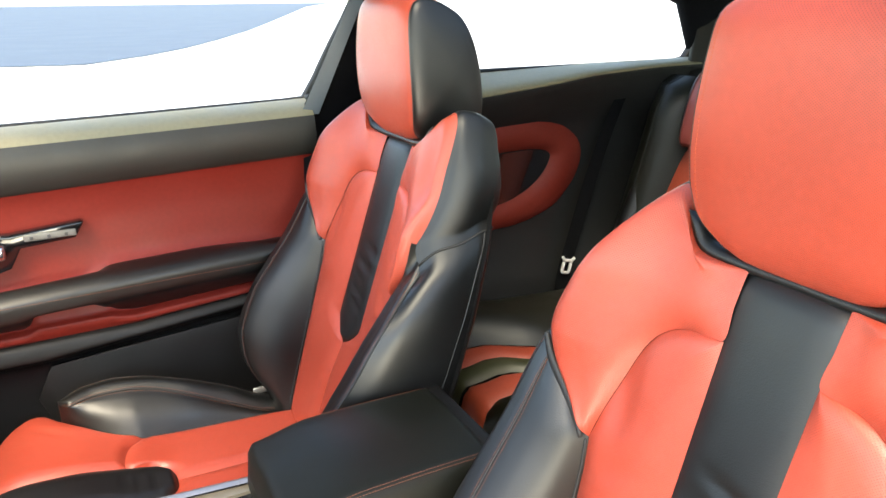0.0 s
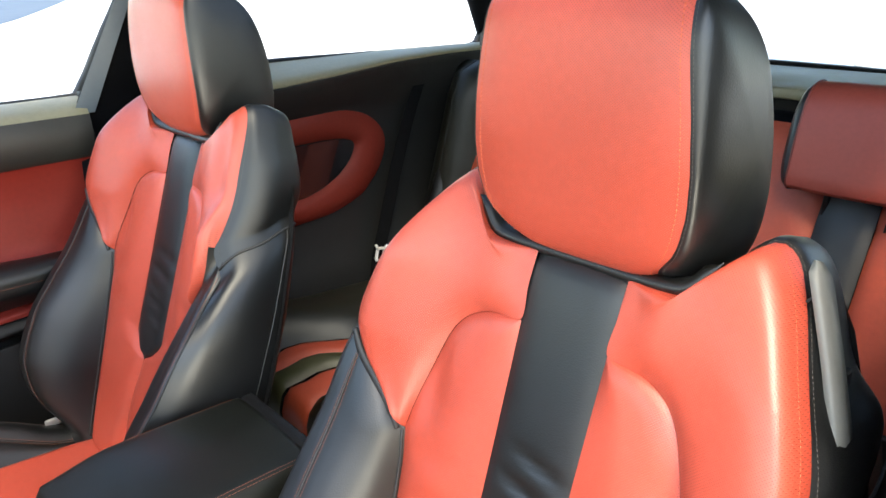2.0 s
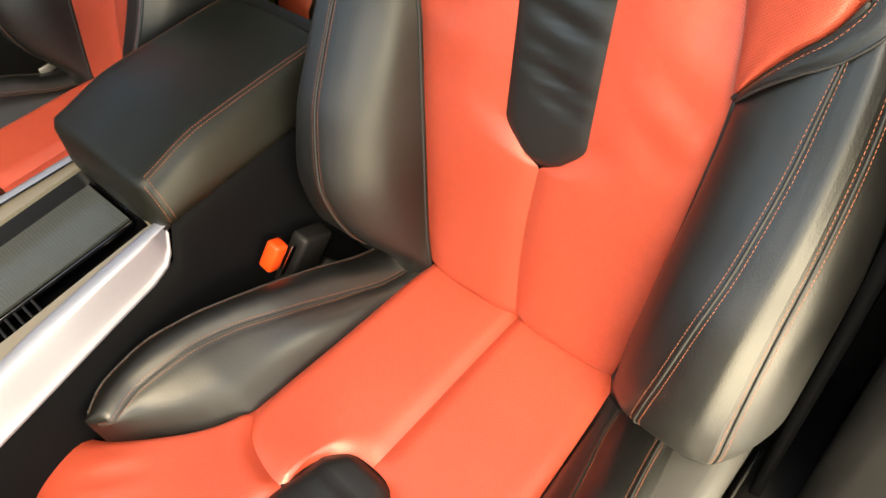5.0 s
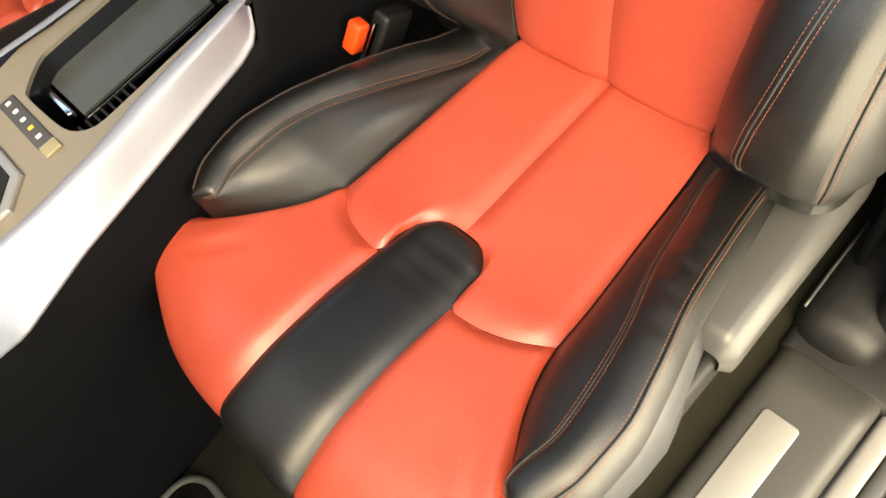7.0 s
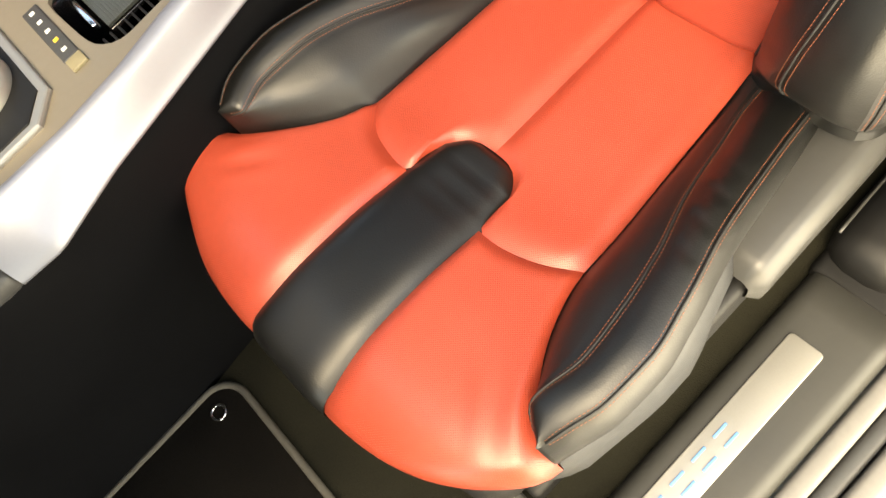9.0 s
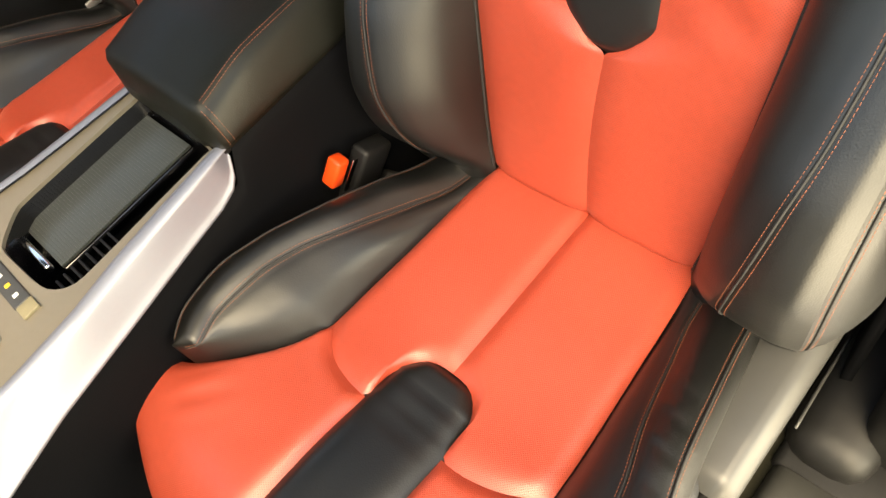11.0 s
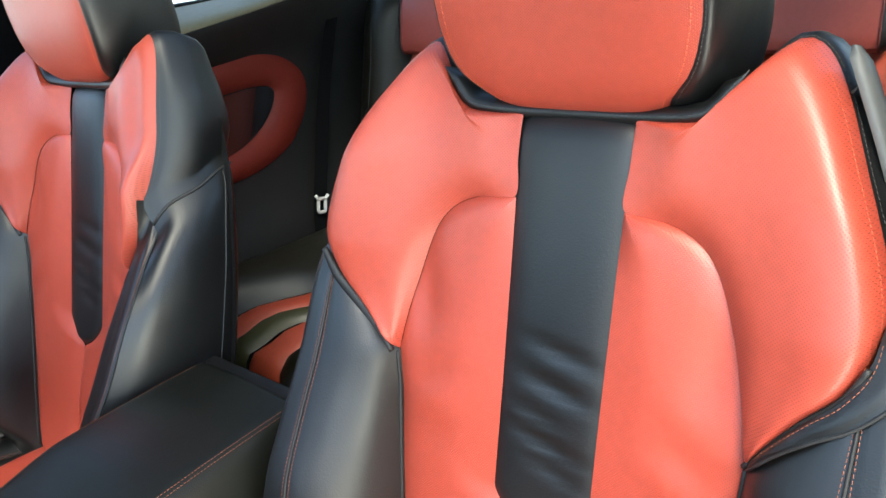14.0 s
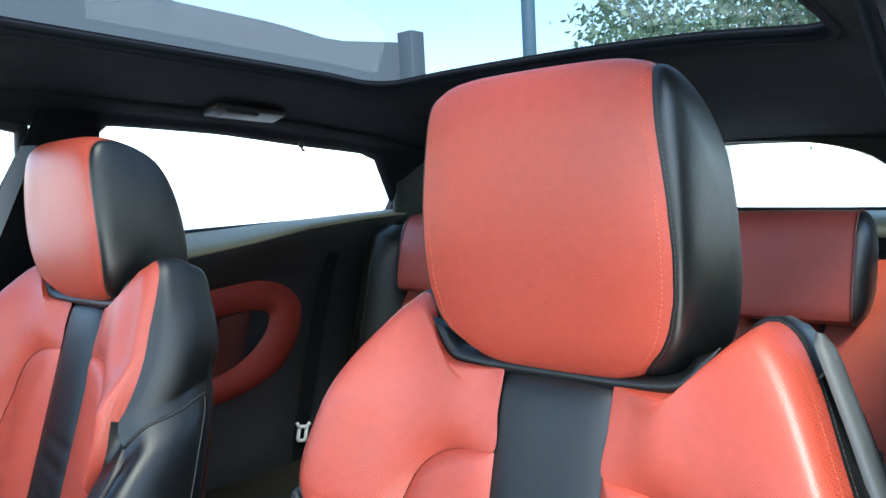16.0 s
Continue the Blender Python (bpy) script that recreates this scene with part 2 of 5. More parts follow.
def loop_curve(points, n, closed=False):
    """Catmull-Rom through points, n samples evenly by length."""
    p = np.array(points, float)
    if closed:
        q = np.vstack([p[-1], p, p[0], p[1]])
    else:
        q = np.vstack([2 * p[0] - p[1], p, 2 * p[-1] - p[-2]])
    out = []
    for i in range(1, len(q) - 2):
        for u in np.linspace(0, 1, 16, endpoint=False):
            out.append(0.5 * (2 * q[i] + (q[i + 1] - q[i - 1]) * u + (2 * q[i - 1] - 5 * q[i] + 4 * q[i + 1] - q[i + 2]) * u**2
                              + (3 * q[i] - q[i - 1] - 3 * q[i + 1] + q[i + 2]) * u**3))
    out.append(q[-2])
    out = np.array(out)
    s = np.concatenate([[0], np.cumsum(np.linalg.norm(np.diff(out, axis=0), axis=1))])
    want = np.linspace(0, s[-1], n + 1)[:-1] if closed else np.linspace(0, s[-1], n)
    return np.stack([np.interp(want, s, out[:, k]) for k in range(p.shape[1])], -1)


def tube(path, r, sides=8):
    """Verts and faces of a round bar along a path."""
    P = np.asarray(path, float)
    T = np.gradient(P, axis=0)
    T /= np.linalg.norm(T, axis=1, keepdims=True) + 1e-12
    ref = np.array([0.13, 0.21, 0.97])
    A = np.cross(T, ref)
    A /= np.linalg.norm(A, axis=1, keepdims=True) + 1e-12
    B = np.cross(T, A)
    a = np.linspace(0, 2 * np.pi, sides, endpoint=False)
    rr = np.broadcast_to(np.asarray(r, float), (len(P),))
    G = P[:, None] + rr[:, None, None] * (np.cos(a)[None, :, None] * A[:, None] + np.sin(a)[None, :, None] * B[:, None])
    v, f = gridmesh(G, True)
    n = len(P)
    f += [tuple(range(sides))[::-1], tuple((n - 1) * sides + i for i in range(sides))]
    return v, f


def join(*meshes):
    vs, fs, n = [], [], 0
    for v, f in meshes:
        vs.append(np.asarray(v, float))
        fs += [tuple(i + n for i in q) for q in f]
        n += len(v)
    return np.vstack(vs), fs


def rbox(cx, cy, cz, sx, sy, sz, r=0.004, turn=None):
    """Verts and faces of a box with bevelled edges."""
    bm = bmesh.new()
    bmesh.ops.create_cube(bm, size=1)
    bmesh.ops.scale(bm, vec=(sx, sy, sz), verts=bm.verts)
    r = min(r, 0.45 * min(sx, sy, sz))
    if r > 0:
        bmesh.ops.bevel(bm, geom=bm.edges[:], offset=r, segments=3, profile=0.5, affect="EDGES")
    if turn is not None:
        bmesh.ops.transform(bm, matrix=turn, verts=bm.verts)
    bmesh.ops.translate(bm, vec=(cx, cy, cz), verts=bm.verts)
    bm.verts.index_update()
    v = np.array([q.co[:] for q in bm.verts])
    f = [tuple(q.index for q in face.verts) for face in bm.faces]
    bm.free()
    return v, f


def prism(outline, z0, z1, axis="z", bevel=0.0):
    """A plate from an outline of (a, b) points: axis z takes a, b as x, y; axis x as y, z; axis y as x, z."""
    bm = bmesh.new()
    order = {"z": lambda a, b, c: (a, b, c), "x": lambda a, b, c: (c, a, b), "y": lambda a, b, c: (a, c, b)}[axis]
    lo = [bm.verts.new(order(a, b, z0)) for a, b in outline]
    hi = [bm.verts.new(order(a, b, z1)) for a, b in outline]
    n = len(outline)
    bm.faces.new(lo[::-1])
    bm.faces.new(hi)
    for i in range(n):
        bm.faces.new((lo[i], lo[(i + 1) % n], hi[(i + 1) % n], hi[i]))
    bmesh.ops.recalc_face_normals(bm, faces=bm.faces[:])
    if bevel:
        caps = [e for e in bm.edges if len({f for f in e.link_faces if len(f.verts) > 4 or n == 4}) >= 1 and
                any(len(f.verts) == n for f in e.link_faces)]
        bmesh.ops.bevel(bm, geom=caps, offset=bevel, segments=2, profile=0.5, affect="EDGES")
    bm.verts.index_update()
    v = np.array([q.co[:] for q in bm.verts])
    f = [tuple(q.index for q in face.verts) for face in bm.faces]
    bm.free()
    return v, f


def stitches(rows, pitch=0.0038, length=0.0029, width=0.0006):
    """Short thread stitches along lines of (points, normals), as one mesh."""
    vs, fs = [], []
    for P, N in rows:
        P, N = np.asarray(P, float), np.asarray(N, float)
        s = np.concatenate([[0], np.cumsum(np.linalg.norm(np.diff(P, axis=0), axis=1))])
        for c in np.arange(pitch / 2, s[-1], pitch):
            p = np.array([np.interp(c, s, P[:, k]) for k in range(3)])
            q = np.array([np.interp(min(c + 0.002, s[-1]), s, P[:, k]) for k in range(3)]) - \
                np.array([np.interp(max(c - 0.002, 0), s, P[:, k]) for k in range(3)])
            n = np.array([np.interp(c, s, N[:, k]) for k in range(3)])
            t = q / (np.linalg.norm(q) + 1e-12)
            n /= np.linalg.norm(n) + 1e-12
            b = np.cross(t, n)
            base = len(vs)
            for (tt, bb, nn) in ((-.5, -.5, -.3), (.5, -.5, -.3), (.5, .5, -.3), (-.5, .5, -.3),
                                 (-.35, -.32, .55), (.35, -.32, .55), (.35, .32, .55), (-.35, .32, .55)):
                vs.append(p + t * tt * length + b * bb * width + n * nn * width)
            fs += [tuple(base + i for i in q4) for q4 in ((4, 5, 6, 7), (0, 1, 5, 4), (1, 2, 6, 5), (2, 3, 7, 6), (3, 0, 4, 7))]
    return np.array(vs), fs


def normals_of(G, toward):
    """Unit normals of a grid, on the side that faces the point toward."""
    du, dv = np.gradient(G, axis=1), np.gradient(G, axis=0)
    n = np.cross(du, dv)
    n /= np.linalg.norm(n, axis=2, keepdims=True) + 1e-12
    flip = ((np.asarray(toward) - G) * n).sum(2) < 0
    n[flip] *= -1
    return n


def iso(G, u, toward, axis=1):
    """Points and normals along the line of constant u (0..1) across a grid."""
    N = normals_of(G, toward)
    if axis == 0:
        G, N = G.transpose(1, 0, 2), N.transpose(1, 0, 2)
    x = u * (G.shape[1] - 1)
    i = min(int(x), G.shape[1] - 2)
    w = x - i
    return G[:, i] * (1 - w) + G[:, i + 1] * w, N[:, i] * (1 - w) + N[:, i + 1] * w


def smooth01(x):
    x = np.clip(x, 0, 1)
    return x * x * (3 - 2 * x)


def coons(bottom, top, left, right):
    """A patch between four curves: bottom and top run with u, left and right with v."""
    nu, nv = len(bottom), len(left)
    u, v = np.linspace(0, 1, nu)[None, :, None], np.linspace(0, 1, nv)[:, None, None]
    return ((1 - v) * bottom[None] + v * top[None] + (1 - u) * left[:, None] + u * right[:, None]
            - (1 - u) * (1 - v) * bottom[0] - u * (1 - v) * bottom[-1] - (1 - u) * v * top[0] - u * v * top[-1])

# ---- front seats ----
RECLINE = radians(17)
CREASE = np.array([0, 0, 0.33])
S_DIR = np.array([0, math.sin(RECLINE), math.cos(RECLINE)])
N_DIR = np.array([0, -math.cos(RECLINE), math.sin(RECLINE)])
FLOOR_Z = 0.06
VIEW = np.array([0.3, -0.6, 1.3])


def back_point(X, S, N):
    X, S, N = np.broadcast_arrays(np.asarray(X, float), np.asarray(S, float), np.asarray(N, float))
    return CREASE + X[..., None] * np.array([1.0, 0, 0]) + S[..., None] * S_DIR + N[..., None] * N_DIR


FLARE = keyed([(.36, 0), (.40, .004), (.43, .007), (.463, .011), (.503, .016), (.549, .023), (.592, .022), (.63, .028)])


def back_depth(X, S, flare=0.0):
    """How far the backrest's face stands forward: shoulders wrap round, the top leans away."""
    a = np.abs(X)
    S = np.asarray(S, float)
    wing = np.interp(S, [0.0, 0.3, 0.36, 0.44, 0.52, 0.60, 0.64], [0.004, 0.006, 0.020, 0.032, 0.026, 0.010, 0.002])
    n = wing * smooth01((a - 0.09) / 0.15)
    n = n - 1.2 * np.clip(S - 0.52, 0, 1) ** 2
    if flare:
        n = n + flare * FLARE(S.ravel())[:, 0].reshape(S.shape) * smooth01((a - .125) / .085)
    n = n - 0.008 * np.exp(-((a - .135) / .02) ** 2 - ((S - .40) / .05) ** 2)
    return n


def puff(u, power=3.0):
    return 1 - np.abs(2 * u - 1) ** power


U_SEAM = [(.05, .500), (.085, .497), (.110, .486), (.127, .466), (.140, .432), (.151, .393), (.1605, .350), (.163, .340)]
OUTER = [(.163, .340), (.180, .366), (.200, .391), (.217, .410), (.229, .434), (.233, .463), (.223, .503), (.205, .549),
         (.187, .592), (.170, .621), (.154, .630), (.139, .616), (.124, .592), (.106, .574), (.080, .570), (.05, .570)]
TUCK = keyed([(0, .130), (.05, .138), (.10, .143), (.18, .150), (.26, .157), (.34, .163)])
STRIP_W = keyed([(.200, .0), (.205, .011), (.213, .024), (.242, .047), (.30, .047), (.50, .049), (.58, .050)])
RIDGE_H = keyed([(.00, .032), (.02, .050), (.05, .072), (.09, .094), (.13, .104), (.20, .096), (.26, .075), (.33, .050), (.40, .034), (.445, .022)])
EDGE_X = keyed([(.00, .250), (.03, .256), (.08, .261), (.14, .262), (.26, .262), (.33, .260), (.40, .254), (.445, .242)])
RIDGE_X = keyed([(-.02, .188), (.05, .190), (.10, .199), (.14, .207), (.19, .215), (.26, .225), (.34, .229), (.45, .229)])
OUTER_INBOARD = [(.163, .340), (.172, .366), (.182, .388), (.188, .410), (.192, .436), (.194, .465), (.194, .508), (.191, .552),
                 (.190, .592), (.186, .618), (.176, .633), (.160, .632), (.143, .612), (.124, .592), (.106, .574), (.080, .570), (.05, .570)]
# the far seat's console side, slimmer and swept back towards the shoulder
SLIM_EDGE = keyed([(-.02, .233, .02), (.03, .236, .055), (.06, .238, .072), (.15, .237, .090), (.236, .243, .070), (.305, .240, .050), (.36, .222, .020), (.40, .207, -.006), (.42, .202, -.014), (.44, .197, -.013)])
SLIM_RIDGE = keyed([(-.02, .188, .032), (.02, .189, .050), (.05, .190, .072), (.09, .193, .085), (.13, .197, .090), (.22, .207, .071), (.29, .210, .051), (.34, .200, .028), (.39, .190, .006), (.42, .190, -.002), (.44, .191, -.006)])
EDGE_H = keyed([(.00, .02), (.03, .055), (.06, .072), (.13, .088), (.20, .080), (.26, .062), (.33, .042), (.40, .030), (.445, .020)])


def both(sign, G):
    G = np.array(G)
    G[..., 0] *= sign
    return G


def along(c, a, b):
    return keyed(list(zip(a, b)))(c)[:, 0]


def seat(inboard=0.0, head=1.0, dish=0.0):
    """A front seat; inboard tucks the front of its console-side shoulder in, dish sinks the middle of the backrest."""
    st = thing("car_seat", "red and black leather sports car seat with a headrest", "car seat", (0, 0, FLOOR_Z))
    at = (0, 0, FLOOR_Z)

    def depth(X, S, flare):
        return back_depth(X, S, flare) - dish * (1 - smooth01((np.abs(X) - .03) / .12)) * smooth01((np.asarray(S) - .10) / .15)

    # -- backrest strip --
    sv = np.concatenate([np.linspace(.200, .25, 16), np.linspace(.256, .585, 50)])
    us = np.linspace(-1, 1, 17)
    w = STRIP_W(sv)[:, 0]
    X = (w[:, None] + .003 * smooth01((sv - .202) / .01)[:, None]) * us[None]
    S = np.broadcast_to(sv[:, None], X.shape)
    N = -.008 + .007 * puff(us / 2 + .5, 4)[None] * smooth01((S - .200) / .012)
    slant = S + .010 * us[None]
    wr = sum(a * np.exp(-((slant - c) / w) ** 2) * np.exp(-((us[None] - m) / d) ** 2) for c, a, w, m, d in
             ((.380, .0042, .0055, .25, .55), (.348, .0052, .006, .1, .6), (.318, .0036, .005, -.2, .5), (.296, .0056, .006, .05, .65), (.277, .0040, .0055, .2, .5)))
    N = N - wr - 0.02 * smooth01((S - .555) / .03) * 0.6
    N = N - 1.2 * np.clip(S - 0.52, 0, 1) ** 2 - dish * smooth01((S - .10) / .15)
    sheet("back_strip", back_point(X, S, N), BLACK, st, "black leather centre strip", np.stack([X, S], -1), at=at)

    for sg in (1, -1):
        nar = inboard if sg > 0 else 0.0
        fl = 1.0 if sg < 0 else 0.0
        cut = -6 if nar else -5
        outline = OUTER_INBOARD if nar else OUTER
        # -- back insert, from the arched seam down to the crease --
        nv, nu = 150, 18
        v = np.linspace(0, 1, nv)
        si = .5 * (1 - v) - .03 * v
        xi = STRIP_W(np.clip(si, .200, .58))[:, 0]
        inner = np.stack([xi, si], -1)
        low_s = np.linspace(.335, -.03, 12)
        low = np.stack([TUCK(np.clip(low_s, 0, .34))[:, 0], low_s], -1)
        outer = loop_curve(U_SEAM + [tuple(q) for q in low[1:]], nv)
        u = np.linspace(0, 1, nu)
        A = inner[:, None] * (1 - u)[None, :, None] + outer[:, None] * u[None, :, None]
        X, S = A[..., 0], A[..., 1]
        inner_low = smooth01((.24 - S) / .04)
        pu = puff(u, 4)[None] * (inner_low + (1 - inner_low) * (.35 + .65 * smooth01(u / .5))[None]) * (1 - (1 - np.clip(v / .10, 0, 1)) ** 3)[:, None]
        X = X - sg * .006 * np.sin(np.pi * np.clip(S / .2, 0, 1)) * (1 - u)[None]
        N = depth(X, S, fl) - .006 + .009 * pu
        N = N + .0022 * np.sin(S * 95 + X * 40) * pu * np.exp(-((S - .30) / .05) ** 2) * np.exp(-((X - .12) / .03) ** 2)
        N = N - .03 * smooth01((.01 - S) / .04)
        G = both(sg, back_point(X, S, N))
        sheet("back_insert", G, RED_PERF, st, "", np.stack([X, S], -1), at=at)

        # -- shoulder panel --
        nv = 70
        a_line = loop_curve([U_SEAM[i] for i in range(len(U_SEAM) - 1, -1, -1)] + [(.05, .535), (.05, .570)], nv)
        b_line = loop_curve(outline, nv)
        u = np.linspace(0, 1, 20)
        A = a_line[:, None] * (1 - u)[None, :, None] + b_line[:, None] * u[None, :, None]
        X, S = A[..., 0], A[..., 1]
        v = np.linspace(0, 1, nv)[:, None]
        ends = (1 - (1 - np.clip(v / .06, 0, 1)) ** 3) * (1 - (1 - np.clip((1 - v) / .08, 0, 1)) ** 3)
        ends = ends * (.15 + .85 * smooth01((X - .05) / .05))
        N = depth(X, S, fl) - .005 + (.011 * puff(u, 5)[None] + .006 * np.exp(-((u - .72) / .34) ** 2)[None]) * ends
        N = N - (.004 + .015 * smooth01((S - .40) / .06) * smooth01((X - .135) / .04)) * (smooth01((u - .86) / .14) ** 2)[None] * smooth01((X - .055) / .06)
        if nar:
            keep = smooth01((X - .115) / .055) * smooth01((S - .44) / .08)
            N = N * (1 - keep) + keep * (.005 - .011 * smooth01((u - .84) / .16) ** 2)[None]
        Gs = both(sg, back_point(X, S, N))
        pan = sheet("shoulder_panel", Gs, RED_PERF, st, "", np.stack([X, S], -1), at=at)
        P, Q = iso(Gs, .965, VIEW)
        part("stitching", *stitches([(P[12:-14] - at, Q[12:-14])]), STITCH_RED, pan, "orange-red thread stitching")
        edge_n = N[:, -1]

        # -- bolster --
        s = np.concatenate([np.linspace(-.015, .04, 12), np.linspace(.05, .345, 36), np.linspace(.35, .436 if nar else .445, 14)])
        bound = np.array(outline[:6])
        xi = np.where(s < .34, TUCK(np.clip(s, 0, .34))[:, 0], np.interp(s, bound[:, 1], bound[:, 0]))
        h, rx, ex, eh = RIDGE_H(s)[:, 0], RIDGE_X(s)[:, 0], EDGE_X(s)[:, 0], EDGE_H(s)[:, 0]
        if nar:
            rx, h = SLIM_RIDGE(s).T
            ex, eh = SLIM_EDGE(s).T
        xi = np.minimum(xi, ex - .004)
        xr = np.maximum(rx, xi + .35 * (ex - xi))
        xr = np.minimum(xr, ex - .3 * (ex - xi))
        n0 = back_depth(xi, s, fl) - .006
        rows = []
        uu = np.linspace(0, 1, 26)
        for k in range(len(s)):
            f = keyed([(0, xi[k], n0[k]), (.22, xi[k] + .18 * (xr[k] - xi[k]), n0[k] + .50 * (h[k] - n0[k])),
                       (.45, xi[k] + .60 * (xr[k] - xi[k]), n0[k] + .90 * (h[k] - n0[k])), (.62, xr[k], h[k]),
                       (.84, xr[k] + .65 * (ex[k] - xr[k]), .6 * h[k] + .4 * eh[k] + .004), (1, ex[k], eh[k])])
            q = f(uu)
            bot = smooth01((.03 - s[k]) / .045)
            q[:, 1] = q[:, 1] * (1 - .35 * bot)
            rows.append(q)
        A = np.array(rows)
        S = np.broadcast_to(s[:, None], A.shape[:2])
        S = S + .025 * smooth01(A[..., 1] / .1) * smooth01((.06 - S) / .07)
        sewn_at = .95 if nar else .62
        groove = .0030 * np.exp(-((uu[None] - sewn_at) / .018) ** 2)
        Gb = both(sg, back_point(A[..., 0], S, A[..., 1] - groove))
        bol = sheet("back_bolster", Gb, BLACK, st, "", np.stack([A[..., 0] + A[..., 1], S], -1), at=at)
        sewn = (s > .0) & (s < .338)
        part("seam", *tube(both(sg, back_point(xi[sewn] + .001, s[sewn], n0[sewn] + .0035)) - at, .0019, 6), PIPING, bol, "dark sewn seam beside the red insert")
        lines = []
        for du in ((.905,) if nar else (.592, .648)):
            P, Q = iso(Gb, du, VIEW)
            lines.append((P[6:cut] - at, Q[6:cut]))
        part("stitching", *stitches(lines), STITCH, bol, "orange double stitching")
        P, Q = iso(Gb, sewn_at, VIEW)
        part("seam", *tube(P[5:cut] - at + Q[5:cut] * .0006, .0013, 6), PIPING, bol, "dark sewn seam")

        # -- side panels behind the front edge, over the shoulder to the headrest notch --
        lower = np.stack([ex, s, eh * np.where(s < .03, 1 - .35 * smooth01((.03 - s) / .045), 1)], -1)
        lower[:, 1] = lower[:, 1] + .025 * smooth01(lower[:, 2] / .1) * smooth01((.06 - s) / .07)
        k0 = int(np.argmax(b_line[:, 1] > (.415 if nar else .456)))
        upper = np.stack([b_line[k0:, 0], b_line[k0:, 1], edge_n[k0:]], -1)
        upper[:, 2] -= .004 * (upper[:, 0] < .125)
        upper = upper if nar else np.vstack([[[upper[0, 0] + .001, .440, upper[0, 2]]], upper])

        def side(edge, add, slim=1.0):
            T = np.gradient(edge[:, :2], axis=0)
            T /= np.linalg.norm(T, axis=1, keepdims=True) + 1e-9
            O = np.stack([T[:, 1], -T[:, 0]], -1)
            O = O * np.where((O[:, :1] < 0) & (edge[:, 1:2] < .5), -1, 1)
            prof = keyed([(0, 0, 0), (.06, .004, -.004), (.18, .011, -.012), (.4, .017, -.045), (.75, .013, -.075), (.93, .008, -.093), (1, 0, -.098)])(np.linspace(0, 1, 18))
            damp = ((.35 + .65 * smooth01((edge[:, 0] - .10) / .05)) * slim)[:, None]
            wide = prof[None, :, 0] + np.asarray(add)[:, None] * smooth01(np.linspace(0, 1, 18) / .45)[None]
            X = edge[:, :1] + O[:, :1] * wide * damp
            S2 = edge[:, 1:2] + O[:, 1:2] * wide * damp
            base = np.linspace(0, 1, 18)[None]
            deep = np.interp(edge[:, 1], [0, .20, .30, .40, .47, .52, .58, .62, .633], [.10, .098, .098, .100, .103, .098, .088, .077, .072])[:, None] if nar else .098
            N2 = edge[:, 2:3] * (1 - base) + prof[None, :, 1] / .098 * deep
            if nar:
                S2 = S2 + .075 * base ** .8 * np.where(S2 < .42, smooth01((S2 - .24) / .16), 1 - smooth01((S2 - .42) / .19))
            else:
                S2 = S2 + .055 * base * np.where(S2 < .45, smooth01((S2 - .25) / .19), 1 - smooth01((S2 - .45) / .12))
            return both(sg, back_point(X, S2, N2)), np.stack([X, S2], -1)
        if nar:
            whole = np.vstack([lower[lower[:, 1] < .408], upper[upper[:, 1] > .418]])
            for _ in range(3):
                whole[1:-1] = (whole[:-2] + 2 * whole[1:-1] + whole[2:]) / 4
            Gw, uvw = side(whole, .3 * nar * smooth01((whole[:, 1] - .28) / .14) * smooth01((whole[:, 0] - .12) / .05) * (1 - smooth01((whole[:, 1] - .56) / .06)), 1 - .35 * smooth01((whole[:, 1] - .54) / .09))
            cutrow = int(np.argmax(whole[:, 1] > .398))
            Gl, uvl, Gu, uvu = Gw[:cutrow + 1], uvw[:cutrow + 1], Gw[cutrow:], uvw[cutrow:]
        else:
            Gl, uvl = side(lower, .013 * smooth01(s / .08) * (1 - smooth01((s - .30) / .12)))
            Gu, uvu = side(upper, 0 * upper[:, 0], 1 - .55 * smooth01((upper[:, 1] - .46) / .06))
        p1 = sheet("side_panel", Gl, BLACK, st, "black leather lower side panel", uvl, at=at)
        p2 = sheet("shoulder_side", Gu, BLACK, st, "black leather shoulder side panel", uvu, at=at)
        outer_view = np.array([sg * 2.0, -1.0, .8])
        if nar:
            P1, Q1 = iso(Gl, .80, outer_view)
            part("seam", *tube(P1[4:] - at + Q1[4:] * .0005, .0013, 6), PIPING, p1, "dark seam along the rear edge")
        else:
            P1, Q1 = iso(Gl, .03, outer_view)
            P2, Q2 = iso(Gl, .09, outer_view)
            part("stitching", *stitches([(P1[10:-3] - at, Q1[10:-3]), (P2[10:-3] - at, Q2[10:-3])]), STITCH, p1, "orange double stitching")
            P4, Q4 = iso(Gl, .06, outer_view)
            part("seam", *tube(P4[8:-3] - at + Q4[8:-3] * .0005, .0013, 6), PIPING, p1, "dark sewn seam")
        P3, Q3 = iso(Gu, .05, outer_view)
        part("stitching", *stitches([(P3 - at, Q3)]), STITCH_DARK, p2, "dark thread stitching")
        cut = Gl[-1]
        part("seam", *tube(cut - at, .0022 if nar else .0016, 6), PIPING, p2, "dark seam across the side panel")
        if nar:
            continue
        piping = back_point(bound[:, 0] + (.004 if sg < 0 else 0), bound[:, 1] - (.003 if sg < 0 else 0), back_depth(bound[:, 0], bound[:, 1], fl) + .002)
        part("piping", *tube(loop_curve(both(sg, piping[:5]), 30) - at, (.002 + .0042 * np.sin(np.pi * np.linspace(0.03, .97, 30)) ** .6) if sg < 0 else np.full(30, .0020), 8), PIPING, bol, "dark edge piping")
